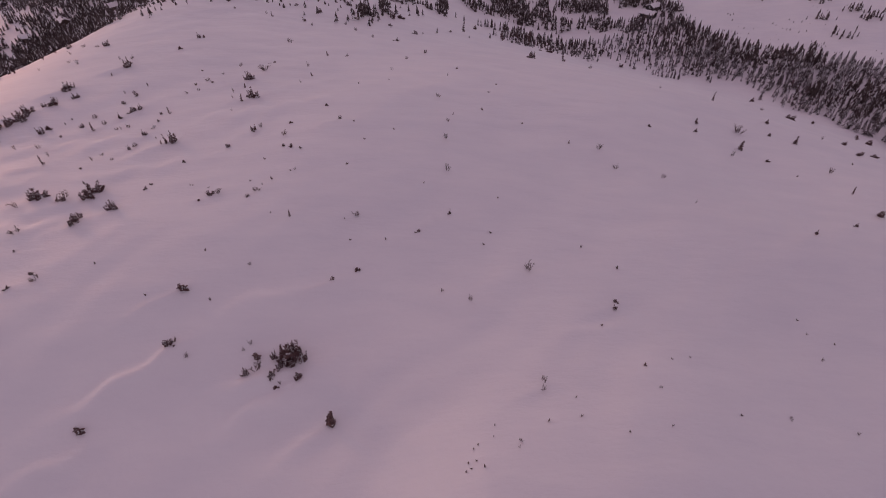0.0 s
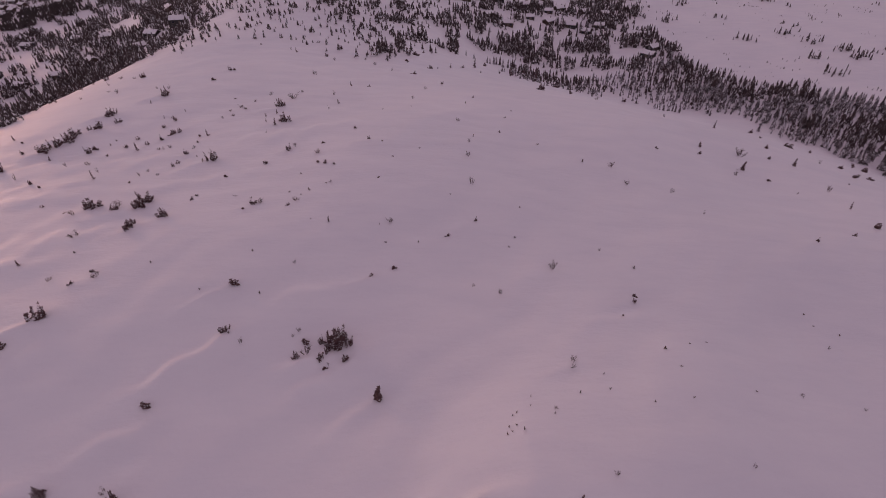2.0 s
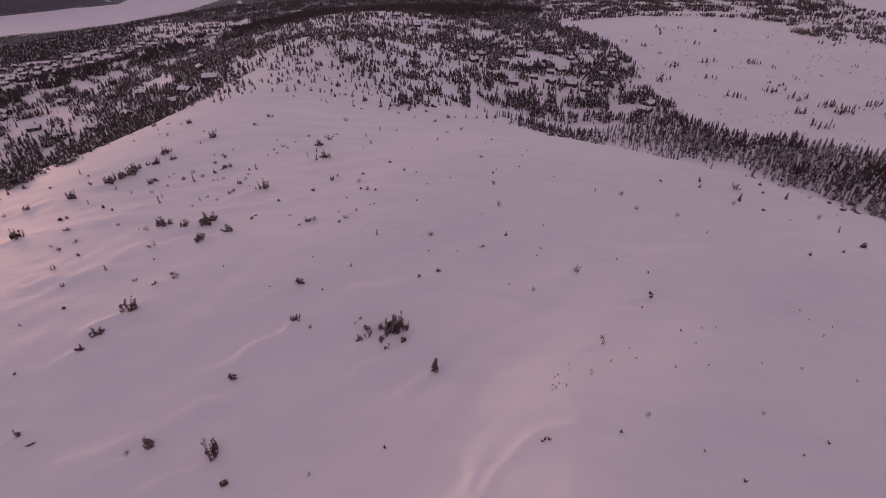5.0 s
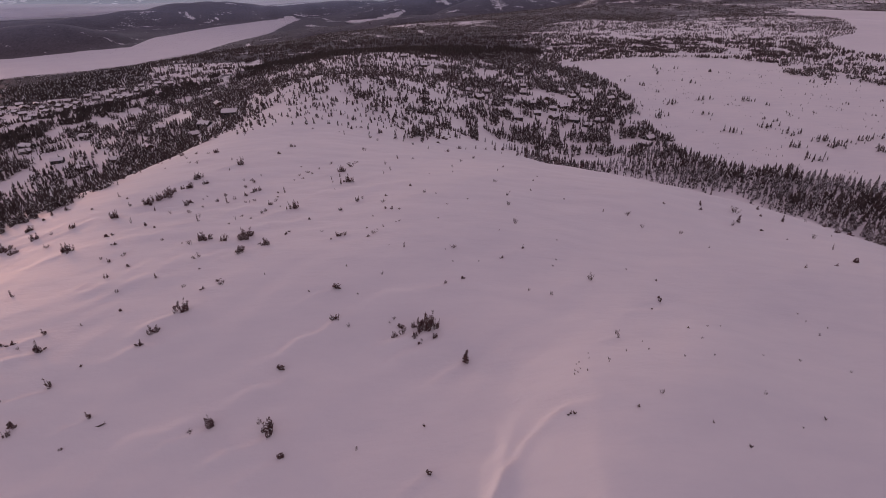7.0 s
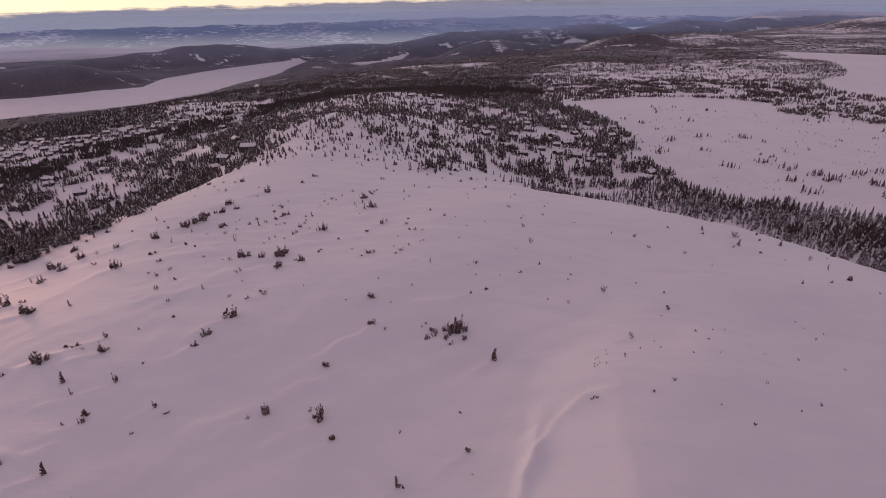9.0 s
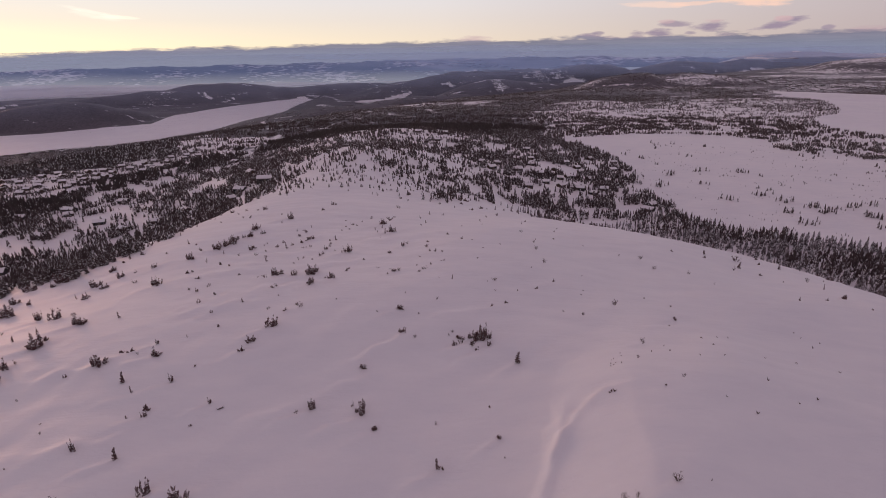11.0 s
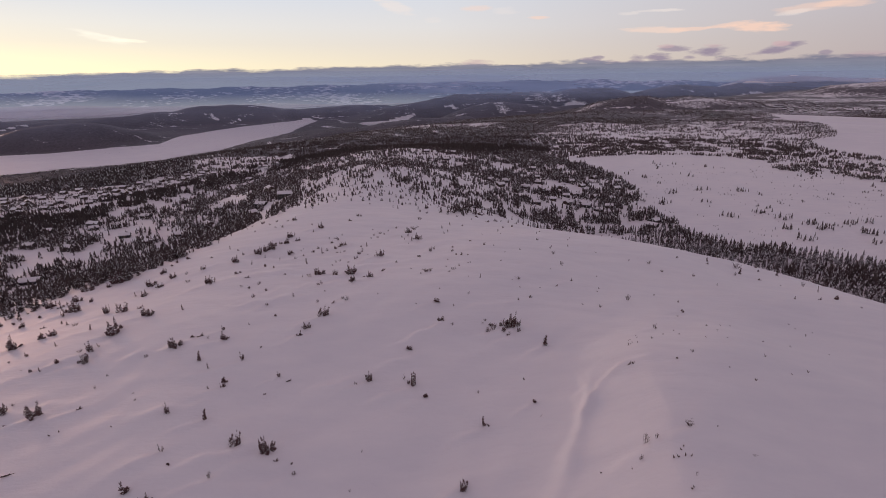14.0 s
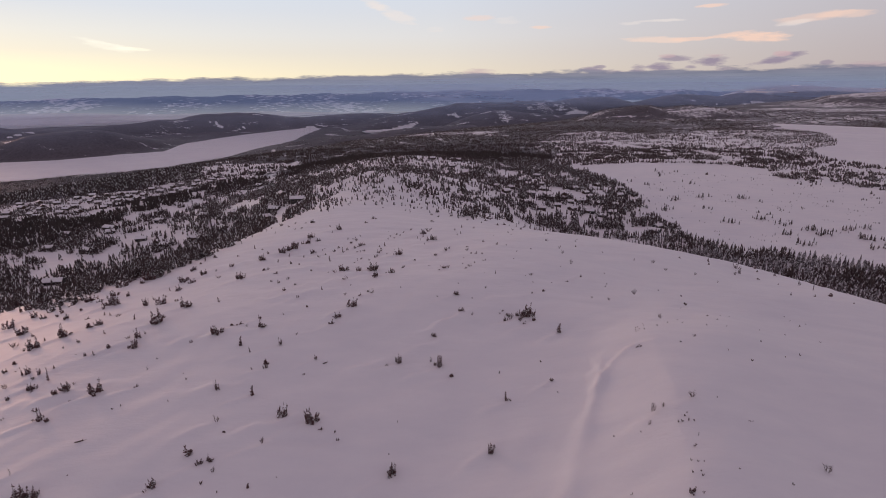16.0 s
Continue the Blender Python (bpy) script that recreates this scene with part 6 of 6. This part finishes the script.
def wood(name, x, y, h, protos, label, materials, seed, sink=0.15):
    rng = np.random.default_rng(seed)
    z = land(x, y, False) - sink
    vs, fs, ss, base = [], [], [], 0
    pick = rng.integers(0, len(protos), len(x))
    for p, (pv, pf, ps) in enumerate(protos):
        i = np.nonzero(pick == p)[0]
        if not len(i):
            continue
        a = rng.uniform(0, 6.3, len(i))
        c, s, hh = np.cos(a)[:, None], np.sin(a)[:, None], h[i][:, None]
        wide = hh * rng.uniform(0.8, 1.25, (len(i), 1))
        X = (pv[:, 0] * c - pv[:, 1] * s) * wide + x[i][:, None]
        Y = (pv[:, 0] * s + pv[:, 1] * c) * wide + y[i][:, None]
        Z = pv[:, 2] * hh + z[i][:, None]
        vs.append(np.stack([X, Y, Z], -1).reshape(-1, 3))
        fs.append((pf[None] + (np.arange(len(i)) * len(pv))[:, None, None] + base).reshape(-1, 3))
        ss.append(np.tile(ps, len(i)))
        base += len(i) * len(pv)
    me = mesh_of(name, placed(np.vstack(vs)), np.vstack(fs), materials, np.concatenate(ss))
    return tagged(new(name, me), label, "spruce wood", kind="stuff")


MID = [plain_spruce(200 + k, 6, 6, 0.16, 0.205) for k in range(6)]
MID_DARK = [plain_spruce(220 + k, 5, 5, 0.12, 0.215) for k in range(6)]
LOW_DARK = [plain_spruce(250 + k, 3, 5, 0.08, 0.26) for k in range(6)]
SCRUB = [plain_spruce(270 + k, 4, 5, 0.16, 0.30) for k in range(6)]
SPECK = [plain_spruce(290 + k, 2, 4, 0.08, 0.28) for k in range(5)]
TINY = [plain_spruce(260 + k, 2, 3, 0.10, 0.24) for k in range(4)]


def stand(x, y, size, cut, seed):
    """Stands of trees with ragged edges."""
    broad = patch(x, y, size, seed) + 0.30 * (patch(x, y, size * 0.25, seed + 5.0) - 0.5)
    return step(cut - 0.12, cut + 0.12, broad)


def clumped(rng, box_, count, keep, reach, most):
    """Trees in knots of one to a few, the tallest in the middle: places and how well each has grown."""
    x, y = scatter(rng, box_, count, keep)
    i = np.repeat(np.arange(len(x)), 1 + (rng.random(len(x)) ** 1.7 * most).astype(int))
    u, v = rng.normal(0, reach, (2, len(i)))
    grown = rng.random(len(x))[i] ** 1.3 * 0.6 + 0.4 * rng.random(len(i))
    return x[i] + u, y[i] + v, np.clip(grown - 0.12 * np.hypot(u, v) / reach + 0.1, 0, 1)


def heights(rng, x, y, lo, hi, seed):
    """Mostly low trees with a few tall ones; neighbours alike."""
    grown = 0.55 * patch(x, y, 6.0, seed + 3.0) + 0.45 * rng.random(len(x)) ** 1.6
    return lo + (hi - lo) * grown


def plant_belt(rng):
    """The belt behind the shoulder of the fell: rimed low trees in front, dark spires behind."""
    def keep(x, y):
        deep = inside(BELT, x - 0.63 * 7, y - 0.77 * 7)
        return inside(BELT, x, y) * np.where(deep, 0.45 + 0.55 * step(0.2, 0.5, patch(x, y, 5.0, 1.0)), 0.85 * step(0.35, 0.65, patch(x, y, 3.0, 3.0)))
    x, y = scatter(rng, (30, 330, 70, 330), 60000, keep)
    x, y = spaced(x, y, 2.25)
    ok = clear_of_cabins(x, y) & outside_clearings(x, y)
    x, y = x[ok], y[ok]
    behind = inside(BELT, x - 0.63 * 10, y - 0.77 * 10)
    h = heights(rng, x, y, 1.7, 7.2, 1.0) * (0.62 + 0.50 * step(90, 165, x)) * np.where(behind, 1.0, 0.72)
    front = np.argsort(np.hypot(x, y))[:260]
    for k, i in enumerate(front):
        spruce(float(x[i]), float(y[i]), float(h[i] * (0.9 if behind[i] else 0.7)), k, k % 4 == 3)
    rest = np.setdiff1d(np.arange(len(x)), front)
    pale = ~behind[rest] | (patch(x[rest], y[rest], 6.0, 2.0) < 0.42)
    low, high = rest[pale], rest[~pale]
    wood("rimed_belt", x[low], y[low], h[low], MID, "rime-grey spruces packed along the foot of the fell", [RIMED, SNOW], 21)
    wood("spruce_belt", x[high], y[high], h[high], MID_DARK, "tall dark spruces between the fell and the bog", [NEEDLES, SNOW], 22)


def plant_stands(rng):
    """The woods, bogs and clearings this side of the lakes."""
    for name, poly, box_, count, reach, most, lo, hi, protos, size, cut, label, mats in (
        ("cabin_wood_east", WOOD_EAST, (0, 155, 200, 625), 8000, 1.5, 7, 1.2, 5.5, MID_DARK, 4.5, 0.43, "dark spruces between the cabins", [NEEDLES, SNOW]),
        ("cabin_wood_west", WOOD_WEST, (-315, -50, 150, 565), 13000, 1.5, 7, 1.2, 5.2, MID_DARK, 5.0, 0.41, "spruces scattered among snow and cabins", [NEEDLES, SNOW]),
        ("shoulder_scrub", SHOULDER, (-100, 32, 200, 500), 2700, 1.7, 6, 0.7, 3.6, SCRUB, 3.4, 0.37, "low thick spruces on the snowy shoulder", [NEEDLES, SNOW]),
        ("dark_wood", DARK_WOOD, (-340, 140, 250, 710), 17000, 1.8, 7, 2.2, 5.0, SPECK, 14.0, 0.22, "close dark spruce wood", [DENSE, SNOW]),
        ("fell_edge_wood", EDGE_WEST, (-225, -50, 110, 275), 2600, 1.5, 8, 1.2, 5.8, MID_DARK, 4.5, 0.42, "dark spruces crowding the edge of the fell", [NEEDLES, SNOW]),
        ("bog_pines", BOG_EDGE, (120, 400, 170, 525), 420, 1.6, 4, 0.7, 3.6, SCRUB, 6.0, 0.62, "lone stunted spruces on the snowy bog", [NEEDLES, SNOW]),
        ("bog_shrubs", BOG_EDGE, (120, 400, 170, 525), 650, 2.0, 4, 0.3, 1.2, SCRUB, 30.0, 0.30, "tiny shrubs dotted over the snowy bog", [NEEDLES, SNOW]),
        ("plateau_edge_wood", DARK_EAST, (130, 450, 585, 760), 4600, 2.2, 7, 1.2, 3.8, SPECK, 6.0, 0.36, "dark spruces along the far side of the bog", [NEEDLES, SNOW]),
        ("bog_wood", BOG_WOOD, (295, 430, 370, 580), 1500, 1.8, 8, 0.9, 3.8, SCRUB, 6.0, 0.46, "open clumps of low spruce along the bog", [NEEDLES, SNOW]),
        ("field_spruces", FIELD, (-365, -200, 325, 555), 7000, 1.6, 5, 0.9, 3.0, LOW_DARK, 4.0, 0.40, "spruces between the cabins of the open field", [NEEDLES, SNOW]),
    ):
        x, y, grown = clumped(rng, box_, count, lambda x, y: inside(poly, x, y) * stand(x, y, size, cut, len(name) * 0.7), reach, most)
        ok = clear_of_cabins(x, y) & outside_clearings(x, y)
        x, y, h = x[ok], y[ok], lo + (hi - lo) * grown[ok]
        if name == "shoulder_scrub":
            h = h * (0.75 + 0.35 * step(220, 300, y))
            sparse = rng.random(len(x)) < 0.30 + 0.70 * step(208, 262, y + 0.25 * np.abs(x + 20))
            x, y, h = x[sparse], y[sparse], h[sparse]
        if name == "fell_edge_wood":
            near = np.argsort(np.hypot(x, y))[:130]
            for k, i in enumerate(near):
                spruce(float(x[i]), float(y[i]), float(h[i]), k, True)
            x, y, h = np.delete(x, near), np.delete(y, near), np.delete(h, near)
        wood(name, x, y, h, protos, label, mats, 30 + len(name))
    # clumps out on the bog
    cx, cy = np.repeat(np.array(BOG_CLUMPS).T, 11, axis=1)
    x, y = cx + rng.normal(0, 3.0, len(cx)), cy + rng.normal(0, 2.0, len(cx))
    wood("bog_clumps", x, y, rng.uniform(0.9, 3.8, len(x)), MID_DARK, "clumps of dark spruce on the snowy bog", [NEEDLES, SNOW], 61)


def plant_distance(rng):
    """The plateau beyond and the slope down to the lake."""
    def plateau(x, y):
        d = np.hypot(x, y)
        w = far_woods(x, y) * step(310, 360, d) * (np.abs(np.arctan2(x, y)) < 0.86)
        for poly in (WOOD_EAST, WOOD_WEST, DARK_WOOD, SHOULDER, FIELD, BOG_EDGE, BOG_WOOD, BELT, DARK_EAST):
            w = w * ~inside(poly, x, y)
        return w * step(0.18, 0.5, 0.25 * (x < -0.3 * y) + patch(x * 0.6, y, 16.0, 5.0) + 0.9 * (w - 0.6))
    x, y, grown = clumped(rng, (-420, 1100, 200, 1150), 46000, lambda x, y: plateau(x, y) * (x > -0.45 * y), 3.0, 8)
    near = np.hypot(x, y) < 800
    for name, i, protos in (("plateau_wood", near, SPECK), ("outer_plateau_wood", ~near, TINY)):
        wood(name, x[i], y[i], 1.3 + 3.0 * grown[i], protos, "spruce wood with snowy glades on the plateau", [NEEDLES, SNOW], 51, 0.2)
    x, y, grown = clumped(rng, (-1350, -150, 250, 1700), 27000, lambda x, y: plateau(x, y) * (x < -0.45 * y) * ~inside(LAKE_WEST, x, y), 3.5, 7)
    u, v, more = clumped(rng, (-560, -160, 250, 860), 15000, lambda x, y: plateau(x, y) * (x < -0.45 * y), 2.6, 7)
    x, y, grown = np.concatenate([x, u]), np.concatenate([y, v]), np.concatenate([grown, more])
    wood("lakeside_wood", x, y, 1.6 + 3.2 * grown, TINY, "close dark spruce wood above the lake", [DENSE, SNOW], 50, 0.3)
    # the wooded hill past the plateau and what lies round it
    def farther(x, y):
        d = np.hypot(x, y)
        w = far_woods(x, y) * step(1080, 1150, d) * (1 - step(1750, 2300, d)) * (np.abs(np.arctan2(x, y)) < 0.80)
        return w * (1 - 0.30 * step(0.48, 0.58, x / y)) * step(0, 60, x + 0.62 * y) * ~inside(LAKE_WEST, x, y) * step(0.2, 0.55, patch(x, y * 0.5, 24.0, 9.0) + 0.6 * (w - 0.45))
    x, y, grown = clumped(rng, (-1000, 1600, 750, 2250), 44000, farther, 4.0, 6)
    wood("distant_wood", x, y, 1.6 + 3.2 * grown, TINY, "far spruce wood on the plateau and valley side", [NEEDLES, SNOW], 52, 0.3)


plant_belt(np.random.default_rng(5))
plant_stands(np.random.default_rng(6))
plant_distance(np.random.default_rng(7))
